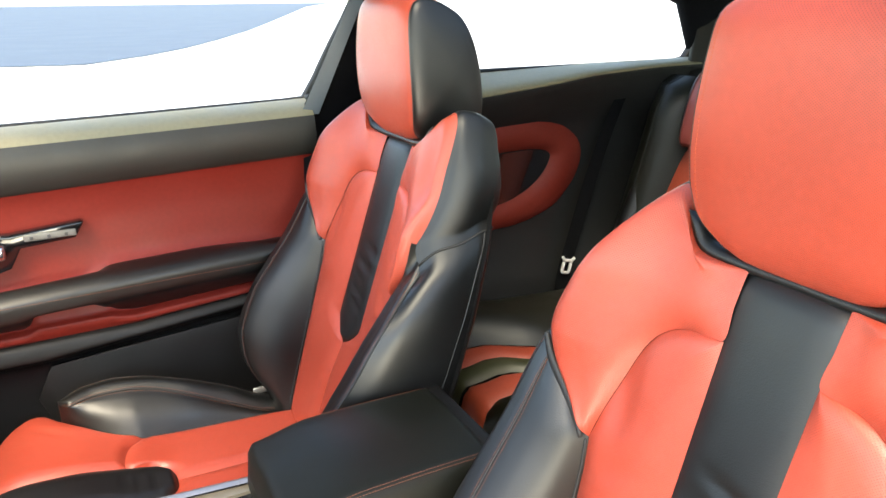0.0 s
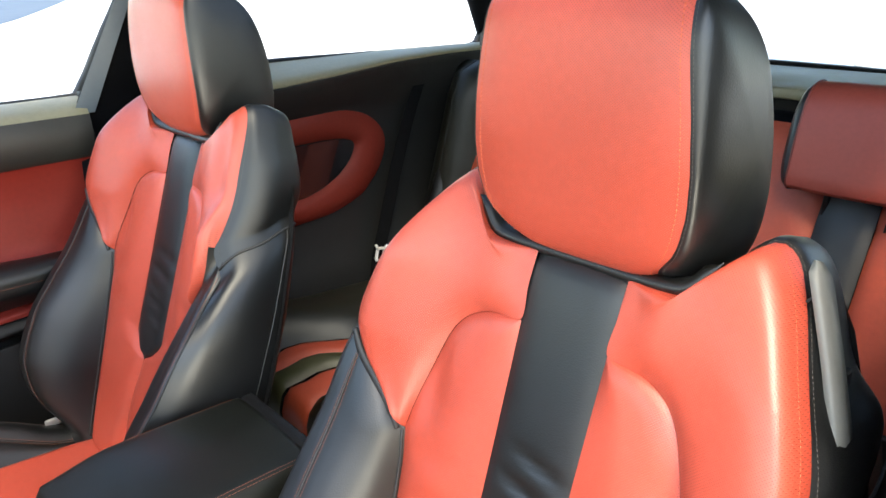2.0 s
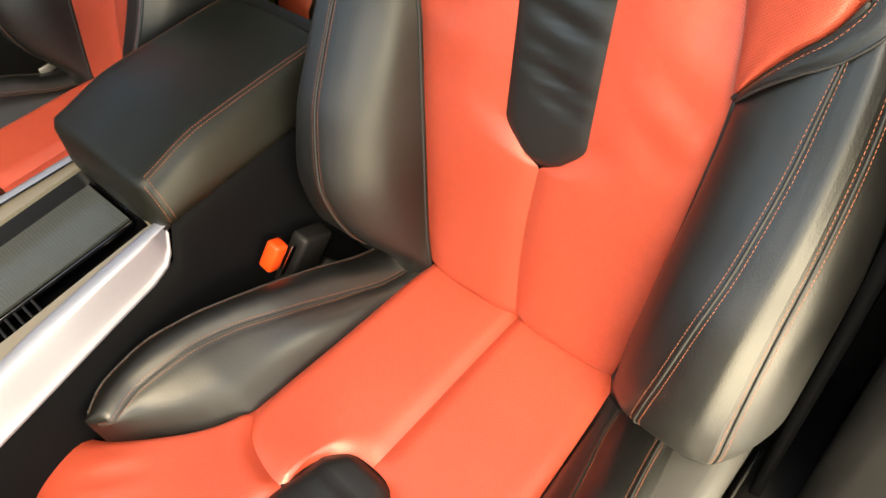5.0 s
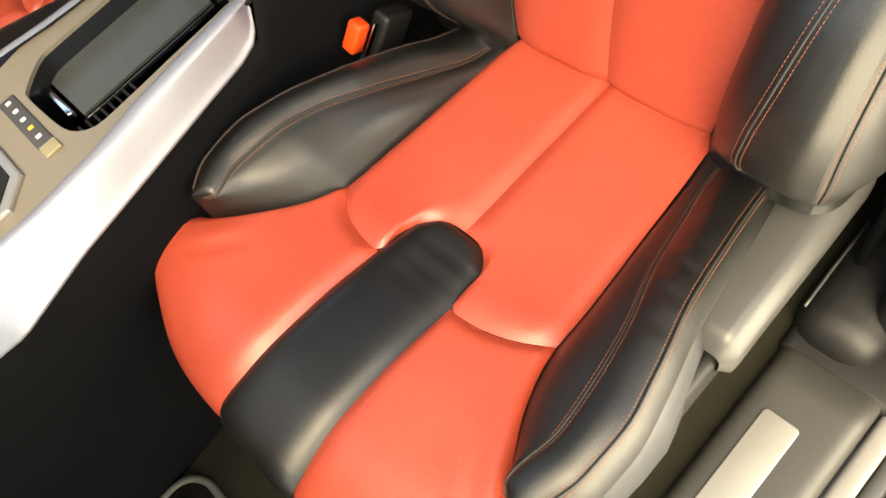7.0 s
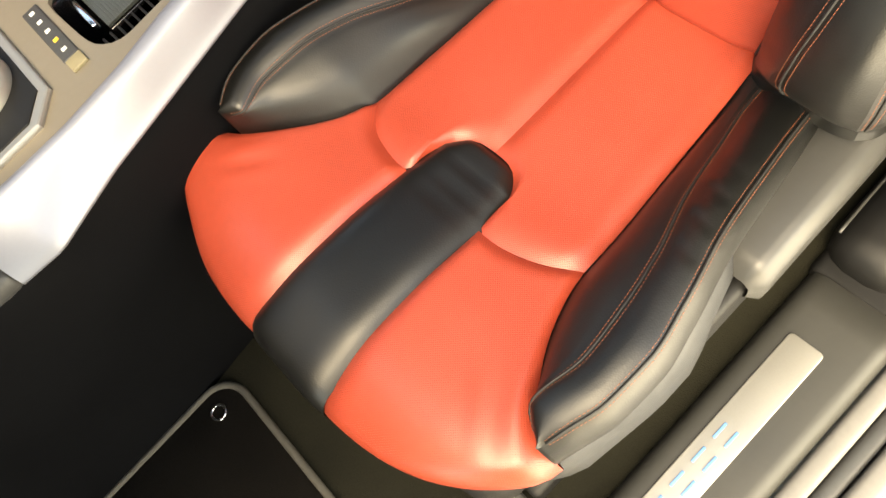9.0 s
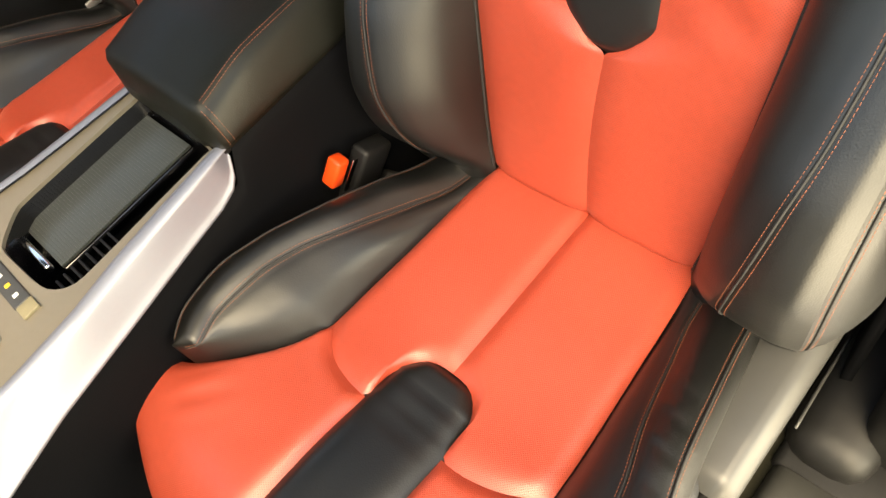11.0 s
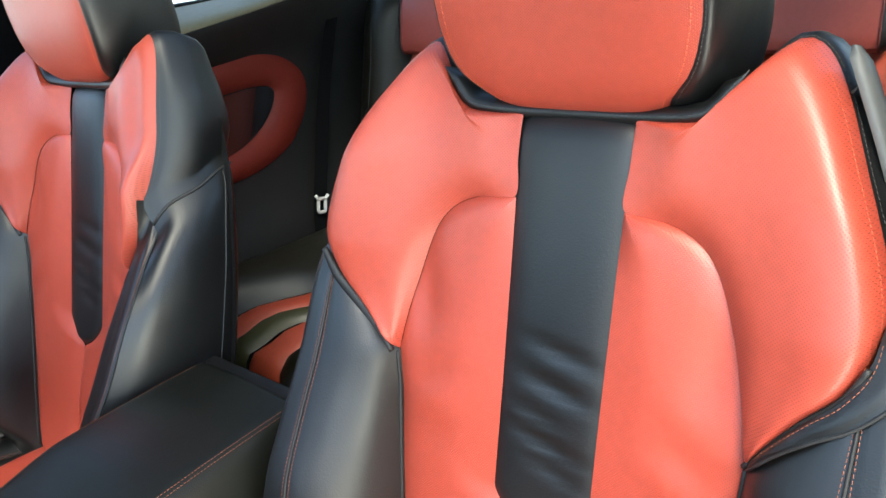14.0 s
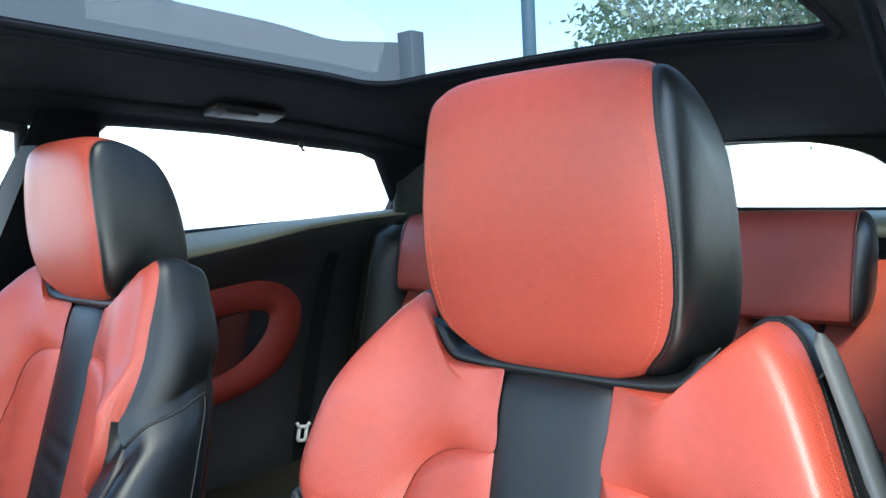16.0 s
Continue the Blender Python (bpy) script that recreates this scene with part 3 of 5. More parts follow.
        # -- leather band under the shoulder's lower edge, on the door side --
        if inboard or sg < 0:
            continue
        line = loop_curve(bound, 40)
        T = np.gradient(line, axis=0)
        T /= np.linalg.norm(T, axis=1, keepdims=True)
        O = np.stack([T[:, 1], -T[:, 0]], -1)
        tt = np.linspace(0, 1, 40)
        width = (.003 + .027 * tt ** 1.4) * (1 - .7 * smooth01((tt - .72) / .28))
        rows = []
        for f in np.linspace(0, 1, 9):
            q = line + O * (width * f)[:, None]
            q[:, 0] = np.minimum(q[:, 0], EDGE_X(np.clip(q[:, 1], 0, .445))[:, 0] + .003)
            nn = []
            for (x, sv_) in q:
                k = int(np.argmin(np.abs(s - min(sv_, .44))))
                nn.append(max(np.interp(x, A[j, :, 0], A[j, :, 1]) for j in (max(k - 2, 0), k, min(k + 2, len(s) - 1))))
            nn = np.array(nn)
            top = back_depth(line[:, 0], line[:, 1]) - .002
            g = np.array(nn) * f + np.maximum(top, nn) * (1 - f)
            rows.append(np.stack([q[:, 0], q[:, 1], g + .0022 * math.sin(math.pi * min(1, f + .12)) - .010 * smooth01((tt - .90) / .10)], -1))
        B = np.array(rows)
        for _ in range(4):
            B[:, 1:-1, 2] = (B[:, :-2, 2] + 2 * B[:, 1:-1, 2] + B[:, 2:, 2]) / 4
        Gband = both(sg, back_point(B[..., 0], B[..., 1], B[..., 2]))
        band = sheet("shoulder_band", Gband, BLACK, st, "black leather band under the shoulder", at=at)
        P, Q = iso(Gband, .14, VIEW, axis=0)
        part("stitching", *stitches([(P[3:36] - at, Q[3:36])]), STITCH, band, "orange thread stitching")
        part("seam", *tube(Gband[-1][:33] - at, .0012, 6), PIPING, band, "dark sewn seam")

    # -- back shell --
    s = np.linspace(.0, .60, 24)
    hw = np.interp(s, [0, .05, .3, .46, .52, .58, .62], [.25, .262, .265, .245, .225, .20, .17])
    u = np.linspace(-1, 1, 15)
    X = hw[:, None] * u[None]
    G = back_point(X, np.broadcast_to(s[:, None], X.shape), -(.080 if inboard else .097) - .02 * (1 - u**4)[None] * np.ones_like(X))
    sheet("back_shell", G, PLASTIC, st, "black plastic back shell", at=at)

    # -- headrest --
    prof = loop_curve([(.575, .020), (.578, .042), (.599, .057), (.650, .063), (.710, .063), (.762, .058), (.789, .046), (.801, .022),
                       (.802, -.012), (.791, -.042), (.758, -.062), (.70, -.072), (.64, -.070), (.60, -.056), (.580, -.028)], 72, closed=True)
    seam_w = np.interp(prof[:, 0], [.575, .59, .605, .63, .66, .71, .76, .79, .805, .82], [.098, .104, .108, .111, .111, .108, .101, .092, .086, .080])
    prof[:, 0] = .575 + (prof[:, 0] - .575) * head
    seam_r = np.interp(prof[:, 0], [.575, .583, .592, .605, .63, .66, .70, .75, .78, .805], [.073, .082, .092, .100, .106, .107, .104, .097, .094, .088])
    us = np.linspace(-1, 1, 21)
    mid = np.array([.69, -.01])
    bul = (1 - us**2)
    left_w = np.minimum(seam_w + .003, seam_r + .004)
    X = np.where(us > 0, seam_r[:, None], left_w[:, None]) * us[None]
    rim = 1 - .055 * np.abs(us)[None] ** 7
    PS = mid[0] + (prof[:, :1] - mid[0]) * (rim + .010 * bul[None])
    PN = mid[1] + (prof[:, 1:] - mid[1]) * (rim + .045 * bul[None])
    PN = PN + .36 * (PS - .700)
    G = back_point(X, PS, PN)
    hr = sheet("headrest", np.concatenate([G, G[:1]]), RED_PERF, st, "red leather headrest with black sides",
               np.concatenate([np.stack([X, PS + PN], -1), np.stack([X, PS + PN], -1)[:1]]), at=at)
    for sg in (1, -1):
        seam_w = seam_r if sg > 0 else left_w
        k = np.concatenate([np.linspace(0, .6, 9), (1 - np.linspace(.91, 0, 14) ** 2) ** .25])
        edge_s, edge_n = PS[:, -1], PN[:, -1]
        tip = .36 * (edge_s - .700)
        wid = np.interp(edge_s, [.58, .66, .72, .78, .815], [.114, .120, .119, .112, .100])[:, None]
        if sg < 0:
            wid = seam_w[:, None] + .0015
        sc = np.sqrt(np.clip(1 - k**4, 0, 1))
        out = .015 * k ** .7
        X = seam_w[:, None] + .002 * (k ** .6)[None] + (wid * (1 - k[None] ** 2) + (.120 if sg > 0 else .112) * k[None] ** 2 - seam_w[:, None]) * (k ** 1.3)[None]
        Sx = mid[0] + (edge_s[:, None] - mid[0]) * sc[None]
        Nx = mid[1] - .01 + (edge_n[:, None] - tip[:, None] - mid[1] + .01) * sc[None] + .36 * (Sx - .700)
        dip = .0025 * np.exp(-(k / .05) ** 2)
        G2 = both(sg, back_point(X, Sx, Nx))
        G2 = np.concatenate([G2, G2[:1]])
        cap = sheet("side_pad", G2, BLACK, hr, "black leather headrest side", at=at)
        front = np.array([.4 * sg, -1.0, 1.25])
        face = np.concatenate([G, G[:1]])
        Gi, o = iso(face, .5 + sg * .466, front)
        Go, o2 = iso(G2, .10, front)
        part("stitching", *stitches([(Gi - at, o)], .0042, .0032, .0009), STITCH_RED, hr, "red thread stitching")
        part("stitching", *stitches([(Go - at, o2)]), STITCH_DARK, cap, "dark thread stitching")
        post = back_point(np.full(6, sg * .055), np.linspace(.52, .62, 6), np.full(6, -.045))
        part("post", *tube(post - at, .006, 12), CHROME, hr, "headrest steel post")
        part("guide", *rbox(*(back_point(sg * .055, .585, -.045) - at), .03, .03, .016, .005), PLASTIC, hr, "black plastic post guide")
    top = rbox(*(back_point(0, .552, -.072) - at), .23, .085, .02, .008, Matrix.Rotation(-RECLINE, 4, "X"))
    part("top_cover", *top, BLACK_SOFT, st)
    half = [(.05, .568), (.09, .570), (.107, .575), (.120, .589), (.129, .606)]
    neck = loop_curve([(-x, q) for x, q in half[::-1]] + [(0, .568)] + half, 90)
    T = np.gradient(neck, axis=0)
    T /= np.linalg.norm(T, axis=1, keepdims=True)
    O = np.stack([-T[:, 1], T[:, 0]], -1)
    rows = []
    for d, n_ in ((-.0015, -.009), (0, -.004), (.004, -.002), (.009, -.004), (.0135, -.011), (.015, -.022), (.015, -.045)):
        q = neck + O * d * np.clip((1 - np.abs(np.linspace(-1, 1, 90))) / .10, .05, 1)[:, None]
        lift = np.interp(np.abs(neck[:, 0]), [0, .05, .09, .13, .14], [-.005, -.004, 0, .004, .002])
        rows.append(back_point(q[:, 0], q[:, 1], n_ + lift))
    G = np.array(rows)
    col = sheet("collar", G, BLACK, st, "black leather collar below the headrest", at=at)
    P, Q = iso(G, .36, VIEW, axis=0)
    part("stitching", *stitches([(P - at, Q)]), STITCH_DARK, col, "dark thread stitching")

    # -- cushion --
    ZC = keyed([(-.05, .312), (0, .326), (.10, .331), (.22, .336), (.30, .349), (.38, .364), (.44, .367), (.49, .361), (.54, .346)])
    INS_DOOR = [(.246, .406), (.234, .400), (.217, .389), (.195, .362), (.177, .332), (.163, .297), (.156, .266), (.153, .21), (.147, .13), (.140, .04), (.132, -.03)]
    INS_CONSOLE = [(.257, .406), (.232, .390), (.208, .366), (.187, .342), (.170, .319), (.156, .293), (.147, .262), (.147, .21), (.142, .13), (.138, .04), (.132, -.03)]
    FRONT_DOOR = [(.055, .514), (.115, .505), (.160, .489), (.198, .467), (.229, .441), (.244, .421), (.246, .406)]
    FRONT_CONSOLE = [(.055, .515), (.115, .513), (.160, .505), (.200, .486), (.238, .462), (.257, .437), (.257, .406)]

    def lean(points, side_):
        """The cushion's front corners sit a little towards the console."""
        return [(x - side_ * (.007 if side_ > 0 else .013) * float(smooth01((x - .16) / .08) * smooth01((c - .38) / .03)), c) for x, c in points]

    def cz(x, c):
        return ZC(c.ravel())[:, 0].reshape(c.shape)

    def place(X, C, Z):
        return np.stack([X, -C, Z], -1)

    # strip with its rolled front
    c = np.concatenate([np.linspace(.226, .26, 10), np.linspace(.268, .514, 34)])
    w = np.interp(c, [.226, .232, .252, .30, .40, .53], [.018, .032, .050, .055, .056, .058])
    us = np.linspace(-1, 1, 17)
    X = w[:, None] * us[None] * 1.05
    C = np.broadcast_to(c[:, None], X.shape)
    fold = sum(a * np.exp(-((c - q) / .007) ** 2) for q, a in ((.262, .003), (.285, .0045), (.303, .003)))
    Z = cz(X, C) - .007 + .015 * puff(us / 2 + .5, 5)[None] * smooth01((C - .224) / .012) - fold[:, None] * np.exp(-((us - .1) / .6) ** 2)[None]
    rows = [place(X, C, Z)]
    last = rows[0][-1]
    for dc, dz in ((.008, -.006), (.015, -.018), (.017, -.034), (.013, -.055), (.0, -.085), (-.03, -.11)):
        q = last.copy()
        q[:, 1] -= dc
        q[:, 2] += dz
        rows.append(q[None])
    G = np.concatenate(rows)
    sheet("cushion_strip", G, BLACK, st, "black leather centre strip of the cushion", at=at)

    for sg in (1, -1):
        INS, FRONT = (INS_DOOR, FRONT_DOOR) if sg > 0 else (INS_CONSOLE, FRONT_CONSOLE)
        TSEAM = [(.053, .300), (.085, .298), (.120, .287), INS[6]]
        # rear pad
        nu, nv = 22, 34
        bottom = loop_curve([(0, .226), (.018, .227), (.032, .233), (.046, .249), (.053, .275), (.055, .300), (.085, .298), (.12, .287), INS[6]], nu)
        top_ = np.stack([np.linspace(0, .132, nu), np.full(nu, -.03)], -1)
        left = np.stack([np.zeros(nv), np.linspace(.226, -.03, nv)], -1)
        right = loop_curve(INS[6:], nv)
        A = coons(bottom, top_, left, right)
        u, v = np.linspace(0, 1, nu)[None], np.linspace(0, 1, nv)[:, None]
        X, C = A[..., 0], A[..., 1]
        Z = cz(X, C) - .003 + .009 * (1 - np.clip(1 - u / .10, 0, 1) ** 2) * (1 - np.clip(1 - (1 - u) / .10, 0, 1) ** 2) * (1 - np.clip(1 - v / .09, 0, 1) ** 2)
        sheet("rear_pad", both(sg, place(X, C, Z)), RED_PERF, st, "", np.stack([X, C], -1), at=at)
        # front pad
        nu, nv = 24, 34
        bottom = loop_curve(TSEAM, nu)
        top_ = loop_curve(lean(FRONT, sg), nu)
        left = np.stack([np.linspace(.053, .055, nv), np.linspace(.300, FRONT[0][1], nv)], -1)
        right = loop_curve(lean(INS, sg)[:7][::-1], nv)
        A = coons(bottom, top_, left, right)
        u, v = np.linspace(0, 1, nu)[None], np.linspace(0, 1, nv)[:, None]
        X, C = A[..., 0], A[..., 1]
        eu = (1 - np.clip(1 - u / .12, 0, 1) ** 2) * (1 - np.clip(1 - (1 - u) / .08, 0, 1) ** 2)
        Z = cz(X, C) - .003 + .010 * eu * (1 - np.clip(1 - v / .07, 0, 1) ** 2) - .010 * v**6
        Z = Z + .0022 * np.sin((X - .9 * C) * 150) * np.exp(-((X - .20) / .03) ** 2 - ((C - .40) / .035) ** 2)
        rows = [place(X, C, Z)]
        T = np.gradient(top_, axis=0)
        T /= np.linalg.norm(T, axis=1, keepdims=True)
        O = np.stack([-T[:, 1], T[:, 0]], -1)
        last = rows[0][-1]
        for d, dz in ((.007, -.005), (.014, -.016), (.016, -.032), (.013, -.050), (.0, -.075), (-.03, -.10)):
            q = last.copy()
            q[:, 0] += O[:, 0] * d
            q[:, 1] -= O[:, 1] * d
            q[:, 2] += dz
            rows.append(q[None])
        G = np.concatenate(rows)
        arc = np.concatenate([C, [C[-1] + k for k in (.009, .022, .038, .056, .084, .12)]])
        sheet("front_pad", both(sg, G), RED_PERF, st, "", np.stack([np.concatenate([X, np.repeat(X[-1:], 6, 0)]), arc], -1), at=at)
        # cushion bolster
        c = np.concatenate([np.linspace(.408 if sg > 0 else .390, .30, 26), np.linspace(.297, -.03, 90)])
        ins = np.array(lean(INS, sg))[::-1]
        xi = along(c, ins[:, 1], ins[:, 0])
        zi = ZC(c)[:, 0] - .006
        x1 = np.maximum(along(c, [-.03, .04, .10, .17, .23, .28, .33, .38, .41], [.152, .157, .171, .189, .209, .219, .223, .214, .214]), xi + .001)
        z1 = along(c, [-.03, .04, .10, .17, .23, .28, .33, .38, .41], [.316, .328, .352, .383, .401, .408, .407, .400, .388])
        x2 = along(c, [-.03, .05, .10, .18, .25, .30, .345, .378, .408], [.200, .210, .219, .234, .252, .261, .259, .250, .240])
        if sg < 0:
            x2 = x2 - .007 * smooth01((c - .36) / .04)
        z2 = along(c, [-.03, .05, .10, .20, .25, .30, .345, .378, .408], [.318, .343, .367, .402, .411, .414, .411, .404, .391])
        uu = np.linspace(0, 1, 24)
        rows = []
        for k in range(len(c)):
            f = keyed([(0, xi[k], zi[k]), (.2, xi[k] + .4 * (x1[k] - xi[k]), zi[k] + .62 * (z1[k] - zi[k])), (.4, x1[k], z1[k]),
                       (.55, .5 * (x1[k] + x2[k]), max(z1[k], z2[k]) + .004), (.68, x2[k], z2[k]),
                       (.80, x2[k] + .012, z2[k] - .030), (1, x2[k] + .006, z2[k] - .085)])
            rows.append(f(uu))
        A = np.array(rows)
        soft = np.exp(-((c[:, None] - .17) / .06) ** 2) * np.exp(-((uu[None] - .57) / .10) ** 2)
        A[..., 1] += .0008 * soft * (np.sin(c[:, None] * 210 + uu[None] * 9 + 4.5) + .6 * np.sin(c[:, None] * 400 - uu[None] * 14 + 1.3)) * (1 if sg > 0 else .4)
        groove = .0026 * np.exp(-((uu - .4) / .02) ** 2) + .0026 * np.exp(-((uu - .68) / .02) ** 2)
        Gc = both(sg, place(A[..., 0], np.broadcast_to(c[:, None], A.shape[:2]), A[..., 1] - groove[None]))
        nose = Gc[0].copy()
        nose[:, 2] = np.minimum(nose[:, 2], .30)
        Gc = np.concatenate([nose[None], Gc])
        bol = sheet("cushion_bolster", Gc, BLACK, st, "", at=at)
        lines = []
        ov = np.array([sg * .6, -.5, 1.2])
        for du in (.378, .422, .658, .702):
            P, Q = iso(Gc, du, ov)
            a = 3
            lines.append((P[a:-2] - at, Q[a:-2]))
        part("stitching", *stitches(lines), STITCH, bol, "orange double stitching")
        for du in (.40, .68):
            P, Q = iso(Gc, du, ov)
            a = 3
            part("seam", *tube(P[a:-2] - at + Q[a:-2] * .0006, .0013, 6), PIPING, bol, "dark sewn seam")
        # plinth side under the cushion
        base = keyed([(0, .232, .335), (.12, .250, .312), (.3, .268, .272), (.55, .266, .20), (.85, .245, .13), (1, .235, .10)])(np.linspace(0, 1, 12))
        cc = np.linspace(.43, -.06, 26)
        bend = np.interp(cc, [-.06, .12, .25, .30, .40, .43], [.84, .86, 1, 1, .95, .88])
        G = place(base[None, :, 0] * bend[:, None], np.broadcast_to(cc[:, None], (26, 12)), np.broadcast_to(base[None, :, 1], (26, 12)))
        sheet("base_side", both(sg, G), BASE_GREY if sg > 0 else PLASTIC, st, "grey plastic seat base cover", at=at)
        rail = rbox(sg * .20, -.15, .035, .05, .62, .05, .008)
        part("floor_rail", *rail, PLASTIC, st, "black seat floor rail")
    part("cushion_pan", *rbox(0, -.22, .17, .44, .54, .14, .03), PLASTIC, st, "black seat pan")
    return st


near_seat = seat()
far_seat = seat(0.028, .94, .008)
far_seat.matrix_world = pose(-0.74, -0.053, FLOOR_Z + 0.019)
# the far backrest is set a little further back
hinge = Matrix.Translation((0, 0, .27)) @ Matrix.Rotation(radians(-1.7), 4, "X") @ Matrix.Translation((0, 0, -.27))
for ob in far_seat.children:
    if ob.name.split(".")[0] in ("back_strip", "back_insert", "shoulder_panel", "back_bolster", "side_panel", "shoulder_side", "back_shell", "headrest", "top_cover", "collar"):
        ob.matrix_basis = hinge
part("side_bracket", *join(rbox(-.205, -.030, .285, .006, .038, .014, .003), rbox(-.205, -.012, .293, .010, .012, .020, .003)), ALU, far_seat, "small bright metal seat fitting")
for ob in (near_seat, far_seat):
    tagged(ob, group="front seats")

# ---- car body: setting ----
CX = -0.385


def setting(name, verts, faces, material, label, smooth=True):
    ob = part(name, verts, faces, material, None, label, smooth)
    return tagged(ob, kind="structure", category=name.split("_")[0])


# ground outside and a darker road
setting("ground", [(-400, -400, -.42), (400, -400, -.42), (400, 400, -.42), (-400, 400, -.42)], [(0, 1, 2, 3)], CONCRETE, "pale sunlit concrete forecourt", False)
kerb = []
for a, r in ((100, 27), (96, 23.5), (93, 21.5), (89.5, 20.8), (86, 22.5), (82, 26), (78, 36), (75, 60), (72.5, 180)):
    kerb.append((0.36 - r * math.sin(radians(a)), -.35 + r * math.cos(radians(a))))
kerb = loop_curve(kerb, 60)
rv = [(x, y, -.40) for x, y in kerb] + [(-395, y * 3 - 20, -.40) for x, y in kerb]
setting("road", rv, [(i, i + 1, 61 + i, 60 + i) for i in range(59)], ROAD, "blue-grey asphalt road beyond the forecourt", False)

# cabin floor
setting("floor", *rbox(CX, .15, .03, 1.36, 2.9, .06, .01), CARPET, "dark carpeted car floor")

# far door
BELT = keyed([(-1.3, .885), (-.45, .900), (.10, .912), (1.2, .955)])


def profile_sheet(name, ys, rows, material, parent, label="", mirror=False, at=(0, 0, 0)):
    """A panel along the car: rows(y) gives (x, z) points for each y."""
    G = np.array([[(x, y, z) for x, z in rows(y)] for y in ys], float)
    if mirror:
        G[..., 0] = 2 * CX - G[..., 0]
    return sheet(name, G, material, parent, label, at=at)


def spread(keys, n=14):
    return keyed([(k / (len(keys) - 1), *q) for k, q in enumerate(keys)])(np.linspace(0, 1, n))


door = thing("car_door", "closed car door with red and black leather trim", "car door", (-1.1, -.4, .3))
DA = (-1.1, -.4, .3)
ys = np.concatenate([np.linspace(-1.15, -.52, 12), np.linspace(-.505, .098, 62)])

RT = keyed([(-1.15, .765), (-.46, .786), (.10, .804)])


def door_top(y):
    b = BELT(y)[0, 0]
    return spread([(-1.125, b - .004), (-1.114, b), (-1.090, b - .004), (-1.066, b - .013), (-1.052, b - .032), (-1.048, b - .064), (-1.066, RT(y)[0, 0] + .004), (-1.084, RT(y)[0, 0] - .006)])


# the ledge has the window light in its colour, the face below stays black
profile_sheet("top_roll", ys, lambda y: door_top(y)[:8], LEDGE, door, "soft door top ledge with window light in its colour", at=DA)
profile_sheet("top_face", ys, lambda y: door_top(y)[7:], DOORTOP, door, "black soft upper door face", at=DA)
RB = keyed([(-1.15, .600), (-.478, .603), (-.37, .607), (-.347, .621), (-.313, .635), (-.241, .638), (-.146, .641), (.015, .633), (.10, .630)])
LOW_TOP = lambda y: float(np.interp(y, [-1.15, -.467, -.461, -.447, -.356, -.315, -.283, -.064, .10], [.533, .532, .552, .564, .563, .537, .532, .544, .552]))
LOW_FOOT = lambda y: float(np.interp(y, [-1.15, -.52, -.287, -.066, .10], [.504, .506, .508, .526, .536]))
REST_Z = lambda y: float(np.interp(y, [-1.15, -.50, -.325, -.086, .10], [.600, .607, .618, .627, .631]))


def door_red(y):
    t, b = RT(y)[0, 0], RB(y)[0, 0]
    return spread([(-1.070, t), (-1.074, t - .006), (-1.084, t - .03), (-1.092, (t + b) / 2), (-1.090, b + .02), (-1.078, b - .012)], 18)


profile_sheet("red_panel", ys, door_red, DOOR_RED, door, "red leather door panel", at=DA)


def door_rest(y):
    t = RB(y)[0, 0] - .004
    e, foot = REST_Z(y), LOW_TOP(y)
    return spread([(-1.080, t), (-1.070, t + .002), (-1.055, e + .012), (-1.030, e + .004), (-1.018, e - .010), (-1.020, e - .034), (-1.040, max(e - .055, foot + .010)), (-1.074, foot + .003)], 26)


rest = profile_sheet("armrest", ys, door_rest, BLACK, door, "black leather door armrest", at=DA)
rp = np.array([(-1.0165, y, np.interp(y, [-1.15, -.5, -.33, -.16, .10], [.598, .600, .602, .605, .608])) for y in ys])
part("stitching", *stitches([(rp - DA, np.tile([1, 0, .2], (len(rp), 1)))]), STITCH, rest, "orange thread stitching")


def door_low_red(y):
    t, b = LOW_TOP(y), LOW_FOOT(y)
    lip = .3 * b + .7 * (min(t, .545) - .002)
    return spread([(-1.082, t + .014), (-1.079, t), (-1.075, lip + .006), (-1.062, lip), (-1.062, lip - .008), (-1.070, b)], 16)


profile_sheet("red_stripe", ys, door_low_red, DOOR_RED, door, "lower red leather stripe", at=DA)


def door_low(y):
    z = LOW_FOOT(y)
    k = np.interp(y, [-1.15, -.446, -.278, -.089, .10], [.465, .466, .480, .498, .510])
    return spread([(-1.074, z + .003), (-1.060, z - .006), (-1.054, k + .010), (-1.062, k), (-1.082, k - .014), (-1.088, k - .09), (-1.085, .25), (-1.06, .10)], 26)


profile_sheet("lower_panel", ys, door_low, PLASTIC, door, "black plastic lower door panel", at=DA)
part("speaker_grille", *prism([(-.478, .385), (-.447, .450), (-.05, .478), (.02, .44), (.02, .20), (-.40, .16)], -1.079, -1.071, "x", .002), PLASTIC, door, "dark speaker grille")
for ob in door.children:
    if ob.name.startswith("speaker_grille"):
        ob.location = (-DA[0], -DA[1], -DA[2])
bez = part("handle_bezel", *prism([(-.53, .640), (-.475, .655), (-.455, .690), (-.365, .697), (-.348, .724), (-.353, .727), (-.47, .717), (-.53, .722)], -1.092, -1.066, "x", .004), GLOSS, door, "gloss black handle surround")
bez.location = tuple(-c for c in DA)
part("pull_slot", *rbox(-1.064, -.405, .709, .006, .085, .013, .003), GUIDE, bez, "grey memory switch strip")
for k in range(3):
    part("switch", *rbox(-1.0605, -.435 + k * .028, .7085, .004, .006, .006, .0015), PLASTIC_GREY, bez, "small dark switch")
part("door_lever", *rbox(-1.058, -.515, .690, .018, .075, .030, .008), CHROME, bez, "chrome door lever")
